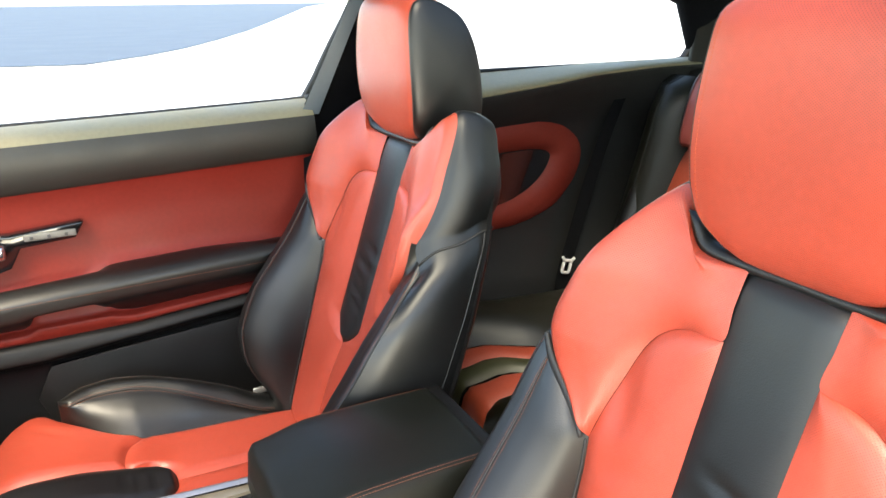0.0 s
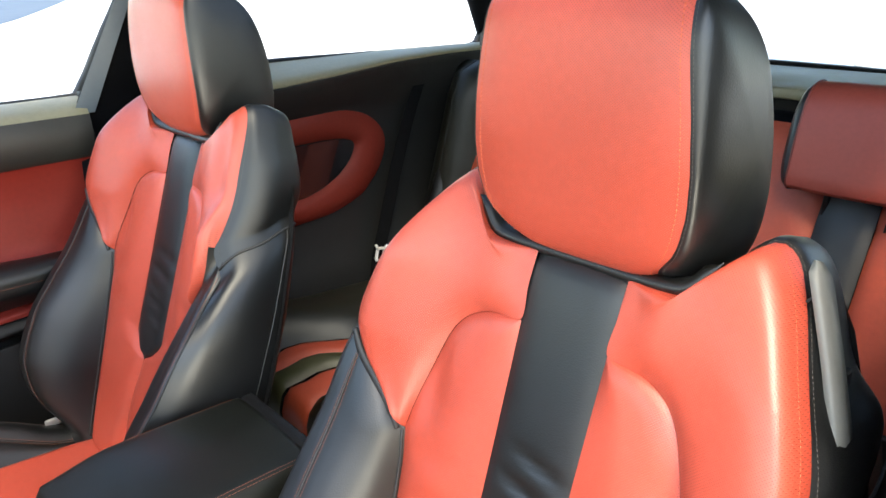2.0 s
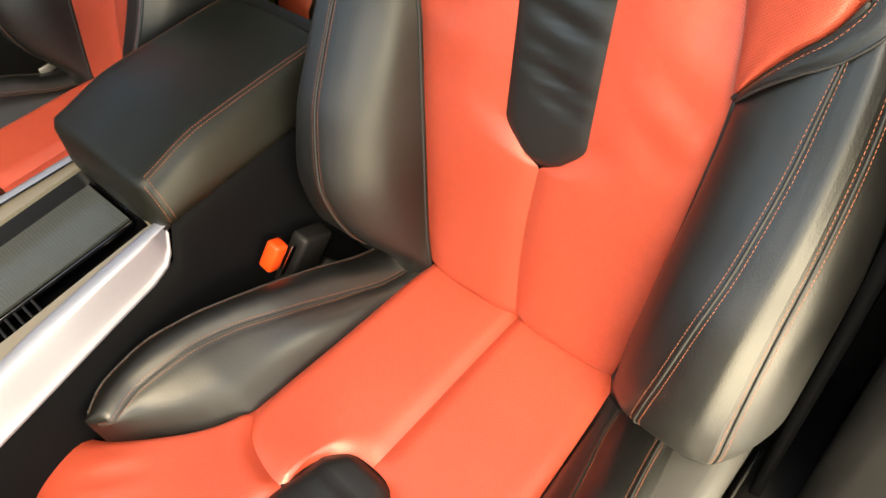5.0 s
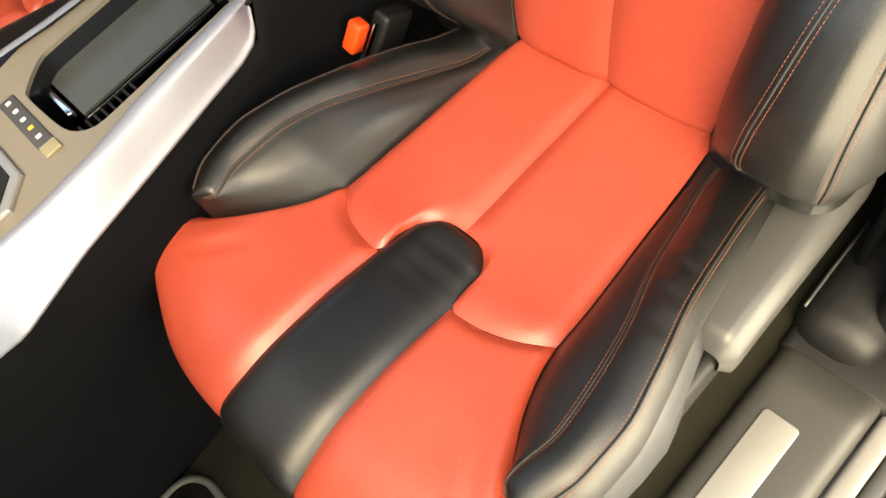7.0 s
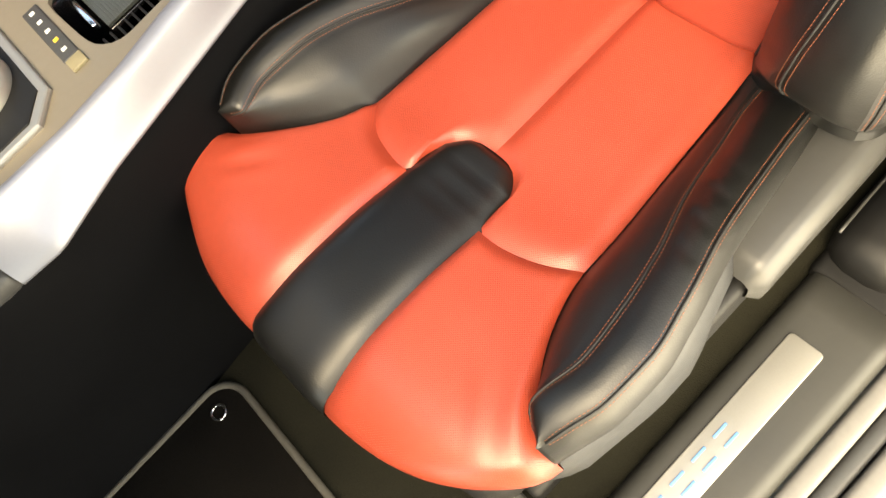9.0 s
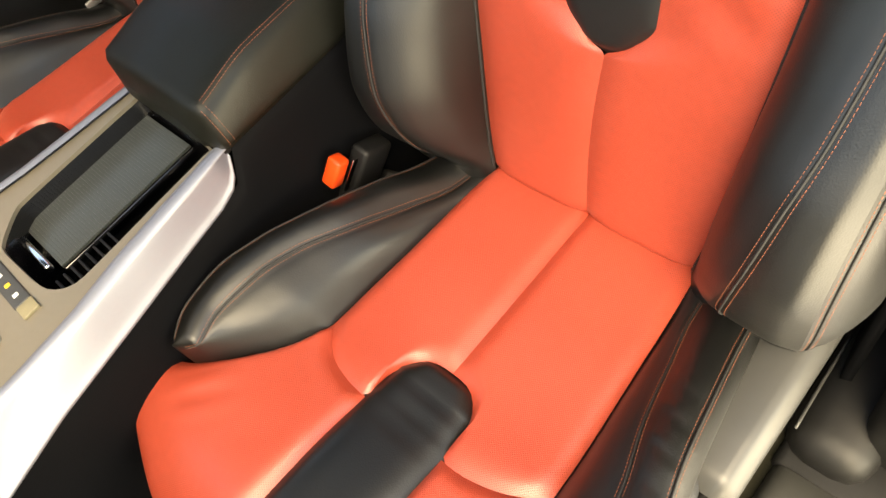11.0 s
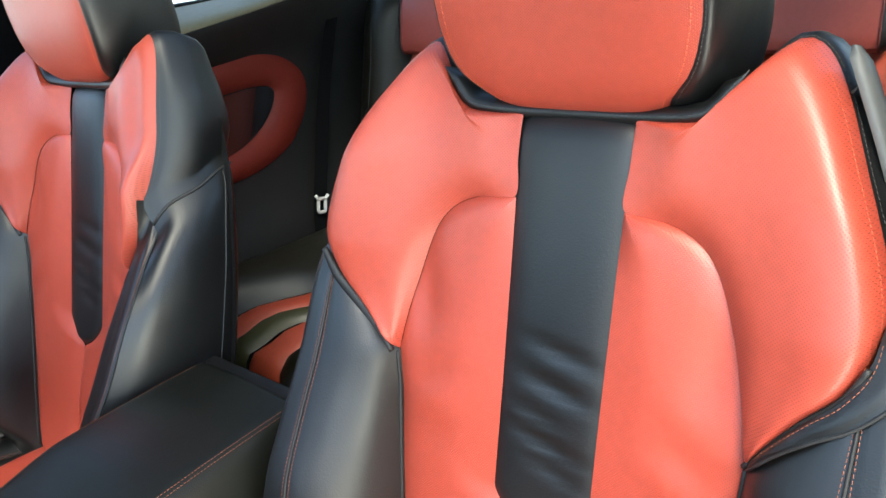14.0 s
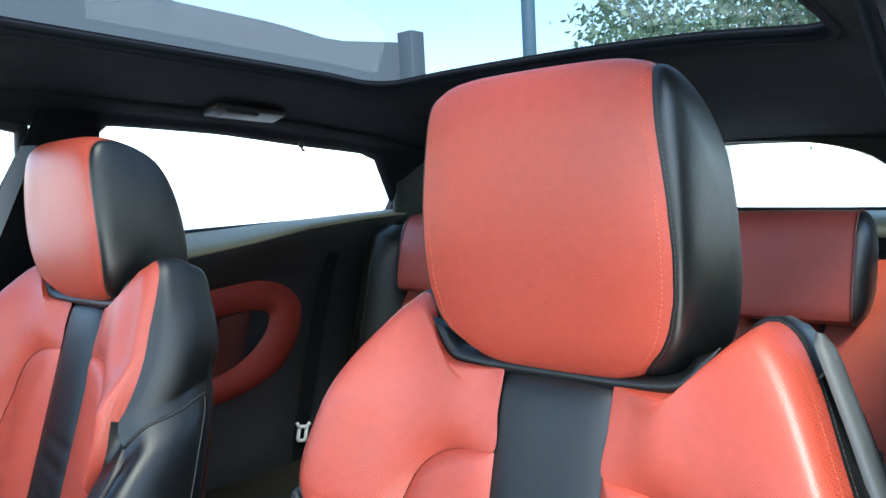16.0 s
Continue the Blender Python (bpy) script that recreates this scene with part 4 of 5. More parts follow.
part('door_core', *rbox(-1.115 - DA[0], -.52 - DA[1], .48 - DA[2], .03, 1.26, .80, .004), PLASTIC, door)
# rear edge of the door
part("door_end", *rbox(-1.10 - DA[0], .105 - DA[1], .52 - DA[2], .06, .012, .80, .004), PLASTIC, door)


def window(name, outline, frame_w, x0, slope, label, side=1):
    """A side window: a black frame strip and a pane, leaning inwards with height."""
    w = thing(name, label, "car window", (x0, 0, .95))
    tagged(w, kind="structure")
    out = loop_curve(outline, 64, closed=True)
    cen = out.mean(0)
    T = np.roll(out, -1, 0) - np.roll(out, 1, 0)
    O = np.stack([T[:, 1], -T[:, 0]], -1) / (np.linalg.norm(T, axis=1, keepdims=True) + 1e-9)
    if ((out - cen) * O).sum() < 0:
        O = -O
    rings = []
    for d, e in ((0, -.012), (0, .006), (frame_w * .35, .011), (frame_w, .006), (frame_w, -.012)):
        q = out + O * d
        rings.append(np.stack([x0 + side * (slope * (q[:, 1] - .93) + e), q[:, 0], q[:, 1]], -1))
    G = np.array(rings)
    G = np.concatenate([G, G[:, :1]], 1)
    sheet("window_frame", G - np.array([x0, 0, .95]), PLASTIC, w, "black window seal")
    pane = np.stack([x0 + side * (slope * (out[:, 1] - .93) - .006) - x0, out[:, 0], out[:, 1] - .95], -1)
    ob = part("pane", pane, [tuple(range(len(pane)))], glass, w, "clear tinted glass", False)
    ob.visible_shadow = False
    return w


DOOR_WIN = [(-1.0, .896), (-.45, .902), (.0, .911), (.085, .914), (.104, .925), (.14, 1.01), (.185, 1.115), (.17, 1.148), (.05, 1.158), (-.3, 1.165), (-.6, 1.13), (-.9, 1.0), (-1.02, .91)]
QUART_WIN = [(.30, .955), (.46, .957), (.70, .955), (1.00, .953), (1.046, .960), (1.056, .99), (1.048, 1.04), (1.025, 1.078), (.97, 1.098), (.75, 1.122), (.57, 1.143), (.37, 1.157), (.30, 1.155), (.275, 1.10), (.28, .98)]
QUART_WIN = [(-.32 + (y + .32) * 1.055, 1.05 + (z - 1.05) * 1.055) for y, z in QUART_WIN]
window("window_1", DOOR_WIN, .02, -1.115, .45, "door window with black seal")
window("window_2", QUART_WIN, .018, -1.083, .25, "rear quarter window with black seal")
QUART_NEAR = [(max(y, .50 + .1 * (y - .27)), z) for y, z in QUART_WIN]
window("window_3", QUART_NEAR, .018, 2 * CX + 1.083, .25, "rear quarter window with black seal", -1)

# pillars, both sides
for sg, nm in ((1, "wall_far"), (-1, "wall_near")):
    mx = sg < 0
    y0, y1 = .076, .300
    yy = np.linspace(0, 1, 8)
    zz = np.linspace(.06, 1.20, 30)
    G = []
    for z in zz:
        lean = max(0, z - .88) * .40
        sh = max(0, z - .88) * .42
        row = []
        for q in yy:
            x = -1.075 + lean * .8 + .012 * math.sin(math.pi * q) + (.0 if z > .5 else .02 * (.5 - z))
            row.append((x, y0 + sh + q * (y1 - y0 - sh * .95), z))
        G.append(row)
    G = np.array(G)
    if mx:
        G[..., 0] = 2 * CX - G[..., 0]
    b = setting("pillar_" + ("far" if sg > 0 else "near"), *gridmesh(G), BLACK_SOFT, "dark door pillar trim")
    m = b.modifiers.new("thick", "SOLIDIFY")
    m.thickness = .012
    lip = G[(zz > .885) & (zz < 1.13)][:, :2].copy()
    lip[:, 0, 0] += sg * .006
    lip[:, 1, 0] += sg * .008
    lip[:, 0, 1] -= .004
    part("pillar_strip", *gridmesh(lip), PILLAR_GREY, b, "blue-grey satin strip beside the door window")
    # quarter panel between pillar and rear wall
    ys = np.linspace(.285, 1.30, 44)

    def quarter(y):
        b = np.interp(y, [.28, 1.06, 1.3], [.950, .948, .945])
        ze = np.interp(y, [.28, .48, .62, .77, .95, 1.08, 1.3], [.893, .908, .920, .936, .944, .945, .942])
        return spread([(-1.104, b), (-1.088, b + .001), (-1.040, .42 * b + .58 * ze + .008), (-.992, ze), (-.994, ze - .014), (-1.022, ze - .06), (-1.058, .80), (-1.062, .70),
                       (-1.060, .58), (-1.045, .50), (-1.02, .42), (-1.00, .06)], 40)
    G = np.array([[(x, y, z) for x, z in quarter(y)] for y in ys])
    if mx:
        G[..., 0] = 2 * CX - G[..., 0]
    w = setting(nm, *gridmesh(G[:, 12:]), SIDE_TRIM, "black rear side trim panel")
    # light from the quarter window is put into the roll's colour
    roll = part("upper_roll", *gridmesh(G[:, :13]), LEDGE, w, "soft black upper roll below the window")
    for ob in (w, roll):
        m = ob.modifiers.new("thick", "SOLIDIFY")
        m.thickness = .02
        m.offset = 1 if mx else -1

# roof over the windows: rails from the window heads to the roof lining
OPEN_X0, OPEN_X1, OPEN_Y0, OPEN_Y1 = -.69, .10, -.40, .715


def roof_z(x, y):
    d = abs(x - CX) / .62
    z = np.interp(y, [-1.0, -.4, .0, .6, .9, 1.3, 1.6], [1.20, 1.262, 1.250, 1.218, 1.185, 1.12, 1.05])
    return z - .055 * d**3


def round_rect(x0, x1, y0, y1, r, n=48):
    pts = []
    for cx, cy, a0 in ((x1 - r, y1 - r, 0), (x0 + r, y1 - r, 90), (x0 + r, y0 + r, 180), (x1 - r, y0 + r, 270)):
        for k in range(n // 4):
            a = radians(a0 + 90 * k / (n // 4 - 1))
            pts.append((cx + r * math.cos(a), cy + r * math.sin(a)))
    return np.array(pts)


def dense(q, n=14):
    """The outline with extra points along its four straight sides."""
    m_, out_ = len(q) // 4, []
    for k in range(4):
        out_ += [q[k * m_ + i] for i in range(m_)]
        a_, b_ = q[k * m_ + m_ - 1], q[(k * m_ + m_) % len(q)]
        out_ += [a_ + (b_ - a_) * i / n for i in range(1, n)]
    return np.array(out_)


inner = dense(round_rect(OPEN_X0, OPEN_X1, OPEN_Y0, OPEN_Y1, .06))
outer_ = dense(round_rect(-.985, 2 * CX + .985, -.62, 1.50, .10))
rings = []
for k in np.linspace(0, 1, 12):
    q = inner * (1 - k) + outer_ * k
    lift = .008 if k == 0 else (.002 if k < .1 else 0)
    rings.append([(x, y, roof_z(x, y) + lift) for x, y in q])
G = np.array(rings)
G = np.concatenate([G, G[:, :1]], 1)
ceiling = setting("ceiling", *gridmesh(G), CLOTH, "dark cloth roof lining round the roof glass")
m = ceiling.modifiers.new("thick", "SOLIDIFY")
m.thickness, m.offset = .012, -1
G2 = []
for d, e in ((.0, .004), (.003, -.003), (.010, -.003), (.013, .004)):
    q = dense(round_rect(OPEN_X0 - d, OPEN_X1 + d, OPEN_Y0 - d, OPEN_Y1 + d, .06 + d))
    G2.append([(x, y, roof_z(x, y) + e) for x, y in q])
G2 = np.array(G2)
setting("trim", *gridmesh(np.concatenate([G2, G2[:, :1]], 1)), CLOTH, "black edge trim round the roof glass")
pane = np.array([(x, y, roof_z(x, y) + .016) for x, y in inner])
cen = np.array([[(OPEN_X0 + OPEN_X1) / 2, (OPEN_Y0 + OPEN_Y1) / 2, roof_z(-.3, 0) + .035]])
ob = setting("window_4", np.vstack([pane, cen]), [(i, (i + 1) % len(pane), len(pane)) for i in range(len(pane))], roof_glass, "dark tinted glass roof panel", True)

for sg, nm in ((1, "far"), (-1, "near")):
    # rail between the roof lining and the window heads
    yy = np.linspace(-.9 if sg > 0 else .16, 1.45, 50)
    G = []
    for y in yy:
        zt = roof_z(-.96, y) + .004
        zb = np.interp(y, [-.9, -.6, -.3, .17, .36, .57, .75, .97, 1.02, 1.048, 1.06, 1.30, 1.45], [1.0, 1.13, 1.165, 1.158, 1.160, 1.147, 1.126, 1.104, 1.086, 1.05, .98, .94, .93])
        zb = min(zb, zt - .01)
        q = spread([(-.930, zt - .002), (-.955, zt - .012), (-.972 - .01, .5 * (zt + zb)), (-.998 - .1 * max(0, zt - zb - .12) - .0, zb + .004), (-1.02, zb - .002)], 10)
        G.append([(x, y, z) for x, z in q])
    G = np.array(G)
    if sg < 0:
        G[..., 0] = 2 * CX - G[..., 0]
    r = setting("rail_" + nm, *gridmesh(G), CLOTH, "dark cloth roof rail trim")
    m = r.modifiers.new("thick", "SOLIDIFY")
    m.thickness, m.offset = .012, (1 if sg < 0 else -1)

for sg, nm in ((1, "far"), (-1, "near")):
    G = []
    for t in np.linspace(0, 1, 16):
        y = 1.066 + .41 * t
        x = -1.004 + .16 * t**1.6
        G.append([(x + .35 * (z - .93) * (.25 + .4 * t), y, z) for z in np.linspace(.915, 1.17, 12)])
    G = np.array(G)
    if sg < 0:
        G[..., 0] = 2 * CX - G[..., 0]
    b = setting("pillar_rear_" + nm, *gridmesh(G), SIDE_TRIM, "dark rear pillar trim")
    m = b.modifiers.new("thick", "SOLIDIFY")
    m.thickness, m.offset = .015, 0
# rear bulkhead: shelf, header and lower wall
# the shelf's colour includes the light from the back window
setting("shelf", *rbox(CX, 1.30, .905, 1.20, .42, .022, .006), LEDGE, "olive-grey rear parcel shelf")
setting("wall_rear", *rbox(CX, 1.53, .44, 1.34, .04, .92, .01), PLASTIC, "dark rear wall below the back window")
REAR_WIN = [(CX - .47, .928), (CX, .926), (CX + .44, .922), (CX + .47, .935), (CX + .455, .985), (CX + .41, 1.028), (CX + .33, 1.058), (CX + .22, 1.074), (CX, 1.080), (CX - .22, 1.076), (CX - .35, 1.06), (CX - .44, 1.02), (CX - .48, .95)]
rw = loop_curve(REAR_WIN, 60, closed=True)
outw = round_rect(CX - .64, CX + .64, .86, 1.135, .06, 60)
oc = np.array([CX, 1.0])
ang = lambda q: np.arctan2(q[:, 1] - oc[1], (q[:, 0] - oc[0]) * .3)
rw = rw[np.argsort(ang(rw))]
outw = outw[np.argsort(ang(outw))]
G = np.array([np.stack([q[:, 0], np.full(len(q), yy), q[:, 1]], -1) for q, yy in ((rw, 1.475), (rw, 1.462), (rw + (rw - oc) * .02, 1.455), (.5 * rw + .5 * outw, 1.450), (outw, 1.44))])
setting("wall_back_window", *gridmesh(np.concatenate([G, G[:, :1]], 1)), SIDE_TRIM, "black trim round the back window")
bw = thing("window_5", "back window with black surround", "car window", (CX, 1.47, 1.0))
tagged(bw, kind="structure")
ob = part("pane", [(x - CX, 0, z - 1.0) for x, z in rw], [tuple(range(len(rw)))], glass, bw, "clear tinted glass", False)
ob.visible_shadow = False

# near door jamb behind the opening
setting("jamb", *rbox(.43, .17, .40, .20, .30, 1.10, .03), PLASTIC, "black door jamb")
setting("wall_footwell", *rbox(.290, .36, .34, .13, .16, .60, .02), PLASTIC, "black trim beside the rear footwell")
# dashboard and bulkhead ahead of the camera, out of view
setting("dashboard", *rbox(CX, -1.00, .73, 1.40, .50, .24, .06), BLACK_SOFT, "black soft dashboard")
# plain unseen slab added for the open door, holds back front-right light
setting("wall_door", *rbox(.97, -.75, .36, 1.08, .07, .96, .03, Matrix.Rotation(radians(25), 4, "Z")), BLACK_SOFT, "black inner side of the open near door")
setting("wall_front", *rbox(CX, -1.26, .38, 1.40, .06, .80, .02), PLASTIC, "dark front bulkhead")

# ---- near sill ----
sill = thing("door_sill", "grey plastic door sill with a metal tread plate", "door sill", (.34, -.5, .05))
SA = np.array([.34, -.5, .05])
G = []
for y in np.linspace(-1.2, -.045, 30):
    q = spread([(.272, .03), (.276, .070), (.284, .084), (.30, .088), (.375, .088), (.388, .084), (.396, .070), (.398, .05)], 20)
    G.append([(x, y, z) for x, z in q])
end = np.array(G[-1])
end[:, 1] += .012
end[:, 2] = np.minimum(end[:, 2], .06)
G.append(end)
sheet("sill_cover", np.array(G, float), SILL_GREY, sill, "grey-brown plastic sill cover", at=SA)
plate = part("tread_plate", *(lambda v, f: (v - SA, f))(*prism([tuple(q) for q in round_rect(.303, .346, -.80, -.122, .006, 24)], .0875, .0905, "z", .001)), ALU, sill, "brushed aluminium tread plate")
for k in range(5):
    y = -.262 - k * .036
    b = [rbox(.324 + d - SA[0], y - SA[1], .0910 - SA[2], .0034, .022, .0012, .0003) for d in (-.0075, .0075)]
    part("plate_mark", *join(*b), BLUE, plate, "blue printed bars")
for x0, x1, z, m_, nm, lb in ((.399, .424, .070, SEAL, "inner_seal", "grey rubber door seal"), (.426, .447, .056, PLASTIC_GREY, "seal_channel", "grey plastic seal channel"),
                              (.449, .476, .062, SEAL, "outer_seal", "pale grey outer seal"), (.478, .60, .030, WHITE_PAINT, "painted_sill", "white painted body sill")):
    part(nm, *(lambda v, f: (v - SA, f))(*rbox((x0 + x1) / 2, -.35, z - .05, x1 - x0, 1.9, .10, .007)), m_, sill, lb)
part("rear_cover", *(lambda v, f: (v - SA, f))(*join(rbox(.315, .16, .075, .10, .37, .09, .035), rbox(.375, -.005, .030, .21, .085, .095, .012))), PLASTIC, sill, "dark plastic cover behind the sill")

# thin bar added to draw the highlight along the carpet edge
part("edge_strip", *(lambda v, f: (v - SA, f))(*tube(loop_curve([(.277, -.021, .155), (.274, .05, .140), (.272, .13, .118)], 12), .0018, 8)), PLASTIC_GREY, sill, "pale carpet edge strip")
# near seat extras: side cover with recliner, belt guide, floor adjuster
G = []
for c in np.linspace(0, 1, 22):
    y = .06 - .228 * c
    top = np.interp(c, [0, .3, .7, 1], [.318, .307, .299, .289])
    q = spread([(.196, top - .022), (.206, top - .004), (.226, top + .004), (.256, top + .005), (.268, top - .004), (.274, top - .018), (.272, top - .058), (.25, top - .080)], 18)
    q = np.array([.25, top - .03]) + (q - np.array([.25, top - .03])) * (1 - .5 * smooth01((c - .93) / .07) ** 2)
    G.append([(x, y, z) for x, z in q])
cover = sheet("recliner_cover", np.array(G, float), COVER, near_seat, "smooth grey-beige plastic recliner cover", at=(0, 0, FLOOR_Z))
part("side_valance", *(lambda v, f: (v - np.array([0, 0, FLOOR_Z]), f))(*rbox(.248, -.205, .232, .020, .12, .060, .009)), PLASTIC, near_seat, "grey plastic seat valance")
part("front_bracket", *(lambda v, f: (v - np.array([0, 0, FLOOR_Z]), f))(*join(rbox(.212, -.492, .098, .045, .05, .018, .004), rbox(.215, -.500, .112, .020, .020, .014, .003))), BRACKET, near_seat, "metal rail end bracket")
rows = []
for sv_ in np.linspace(.612, .445, 20):
    xo = np.interp(sv_, [.44, .463, .503, .549, .592, .612], [.234, .233, .223, .205, .187, .178])
    end = 1 - np.clip((sv_ - .600) / .012, 0, 1) ** 2 * .6 - np.clip((.470 - sv_) / .025, 0, 1) ** 2 * .75
    q = np.array([(.002, -.011), (.0085, -.012), (.0115, -.021), (.0125, -.032), (.008, -.034), (.000, -.026)])
    c_ = np.array([.007, -.024])
    q = c_ + (q - c_) * end
    rows.append(back_point(xo + q[:, 0], np.full(6, sv_ + .012), q[:, 1]))
gd = np.array(rows)
v, f = gridmesh(gd, True)
f += [tuple(range(6)), tuple(len(v) - 6 + i for i in range(6))]
guide = part("belt_guide", v - np.array([0, 0, FLOOR_Z]), f, GUIDE, near_seat, "grey plastic belt guide on the shoulder")
part("guide_catch", *(lambda v, f: (v - np.array([0, 0, FLOOR_Z]), f))(*rbox(*back_point(.2195, .545, -.040), .006, .012, .016, .002)), PLASTIC, guide, "black catch of the belt guide")

part("guide_slot", *(lambda v, f: (v - np.array([0, 0, FLOOR_Z]), f))(*tube(back_point(np.array([.1885, .192, .195, .196]), np.array([.594, .600, .603, .604]), np.array([-.012, -.016, -.024, -.032])), .0012, 6)), PLASTIC, guide, "dark slot of the belt guide")
# belt buckle of the near seat
bk = thing("belt_buckle", "black seat belt buckle with an orange release button", "belt buckle", (-.262, -.09, .36))
tilt = Matrix.Rotation(radians(-34), 4, "X") @ Matrix.Rotation(radians(14), 4, "Y") @ Matrix.Rotation(radians(8), 4, "Z")
part("buckle_body", *rbox(0, 0, -.012, .026, .050, .085, .006, tilt), PLASTIC, bk, "black plastic buckle body")
part("release_button", *rbox(.002, -.034, .026, .020, .020, .040, .004, tilt), ORANGE, bk, "orange-red release button")
part("slot_edge", *rbox(.017, -.026, .018, .0016, .008, .048, .0005, tilt), CHROME, bk, "thin bright edge")
part("buckle_stalk", *tube(np.array([(0, .02, -.05), (.0, .05, -.10), (.01, .07, -.16)]), .010, 10), PLASTIC, bk, "black buckle stalk")

# ---- centre console ----
con = thing("center_console", "black center console with silver trim and shifter dial", "console", (CX, -.4, .06))
KA = np.array([CX, -.4, .06])


def kpart(name, mesh, material, parent, label="", smooth=True):
    v, f = mesh
    return part(name, np.asarray(v) - KA, f, material, parent, label, smooth)


for sg in (1, -1):
    G = []
    for y in np.linspace(-1.05, .115, 50):
        top = np.interp(y, [-1.05, -.75, -.62, -.22, -.20, .115], [.46, .45, .445, .450, .505, .505])
        wx = np.interp(y, [-1.05, -.7, -.5, -.4, -.3, -.2, .115], [.165, .160, .140, .124, .108, .098, .100])
        q = spread([(wx, top), (wx + .006, top - .02), (wx + .008, .34), (wx + .008, .20), (wx + .006, .06)], 14)
        G.append([(CX + sg * x, y, z) for x, z in q])
    sheet("console_side", np.array(G), BLACK_SOFT, con, "black soft console side", at=KA)
    # silver trim, a sloped band that widens to the front
    G = []
    for y in np.linspace(-.640, -.205, 40):
        xt = np.interp(y, [-.64, -.57, -.50, -.42, -.36, -.30, -.21], [.122, .127, .128, .121, .109, .102, .093]) + .004
        xb = np.interp(y, [-.64, -.59, -.50, -.40, -.30, -.25, -.225, -.212, -.205], [.170, .177, .154, .137, .119, .111, .107, .102, .096])
        zt = .504
        zb = np.interp(y, [-.64, -.5, -.25, -.225, -.212, -.205], [.450, .456, .460, .466, .478, .492])
        q = spread([(xt - .010, zt - .002), (xt - .004, zt), (xt + .004, zt - .003), (.5 * (xt + xb), .5 * (zt + zb) + .004), (xb - .003, zb + .003), (xb, zb - .006), (xb - .01, zb - .012)], 18)
        G.append([(CX + sg * x, y, z) for x, z in q])
    sheet("silver_trim", np.array(G), SILVER, con, "satin silver console trim", at=KA)
    kpart("trim_foot", rbox(CX + sg * .142, -.72, .445, .04, .16, .03, .01), PLASTIC_GREY, con, "grey plastic trim end")
# top plate with the storage opening
plate_z = .497
edge_x = lambda y: float(np.interp(y, [-.80, -.64, -.57, -.50, -.42, -.36, -.30, -.21], [.118, .120, .125, .126, .119, .107, .100, .091]))
WELL = loop_curve([(-.076, -.30), (-.075, -.383), (-.069, -.399), (-.049, -.422), (-.036, -.431), (0, -.431), (.048, -.428), (.070, -.420), (.084, -.402), (.085, -.37),
                   (.082, -.30), (.079, -.226), (.074, -.214), (0, -.212), (-.070, -.212), (-.076, -.222)], 64, closed=True)
ring = []
for x, y in WELL:
    if y > -.40:
        ring.append((math.copysign(edge_x(y), x), y))
    else:
        ring.append((max(-edge_x(-.44), min(edge_x(-.44), x * 1.7)), -.4405))
inn = np.array([(CX + x, y, plate_z) for x, y in WELL])
out = np.array([(CX + x, y, plate_z) for x, y in ring])
dn = inn - np.array([0, 0, .012])
G = np.concatenate([np.array([dn, inn, out]), np.array([dn, inn, out])[:, :1]], 1)
fw = [(edge_x(y), y) for y in np.linspace(-.4395, -.80, 24)]
front = prism([(CX + x, y) for x, y in fw] + [(CX - x, y) for x, y in fw[::-1]], .47, plate_z, "z", .001)
kpart("top_plate", join(front, gridmesh(G)), BRONZE, con, "warm grey satin top panel", False)
rows = []
for d, z in ((0, .492), (.01, .45), (.05, .425), (.5, .42), (.96, .42)):
    q = WELL * (1 - d) + np.array([-.005, -.32]) * d
    rows.append([(CX + x, y, z) for x, y in q])
G = np.array(rows)
kpart("tray", gridmesh(np.concatenate([G, G[:, :1]], 1)), GLOSS, con, "gloss black storage tray")
blind = kpart("roller_blind", rbox(CX - .030, -.310, .462, .096, .190, .006, .002), GLOSS, con, "sliding slatted gloss black roller cover")
for k in range(48):
    part("slat", *(lambda v, f: (v - KA, f))(*rbox(CX - .030, -.402 + k * .0039, .4685, .094, .00388, .004, .00025)), SLAT, blind)
kpart("pull_bar", rbox(CX - .020, -.413, .476, .070, .008, .010, .003), CHROME, con, "chrome pull bar")
for k in range(8):
    kpart("tray_rib", rbox(CX + .052, -.417 + k * .010, .474, .030, .0028, .008, .0008), PLASTIC, con, "small rubber rib")
# selector strip
strip = kpart("selector_strip", rbox(CX + .001, -.450, .4975, .104, .020, .004, .002), PLASTIC_GREY, con, "grey gear display strip")
for k in range(5):
    part("gear_mark", *(lambda v, f: (v - KA, f))(*rbox(CX - .040 + k * .0195, -.450, .5, .005, .006, .0012, .0004)), AMBER if k == 3 else WHITE_PLASTIC, strip, "small gear mark")
part("hazard_key", *(lambda v, f: (v - KA, f))(*rbox(CX + .064, -.449, .4985, .019, .019, .004, .001)), LEDGE, strip, "small square key")
# shifter dial
DY = -.550


def chamfered(h, c):
    k = h - .034
    return [(CX + x, DY + y) for x, y in ((h, -k + c), (h, k - c), (h - c, k), (-h + c, k), (-h, k - c), (-h, -k + c), (-h + c, -k), (h - c, -k))]


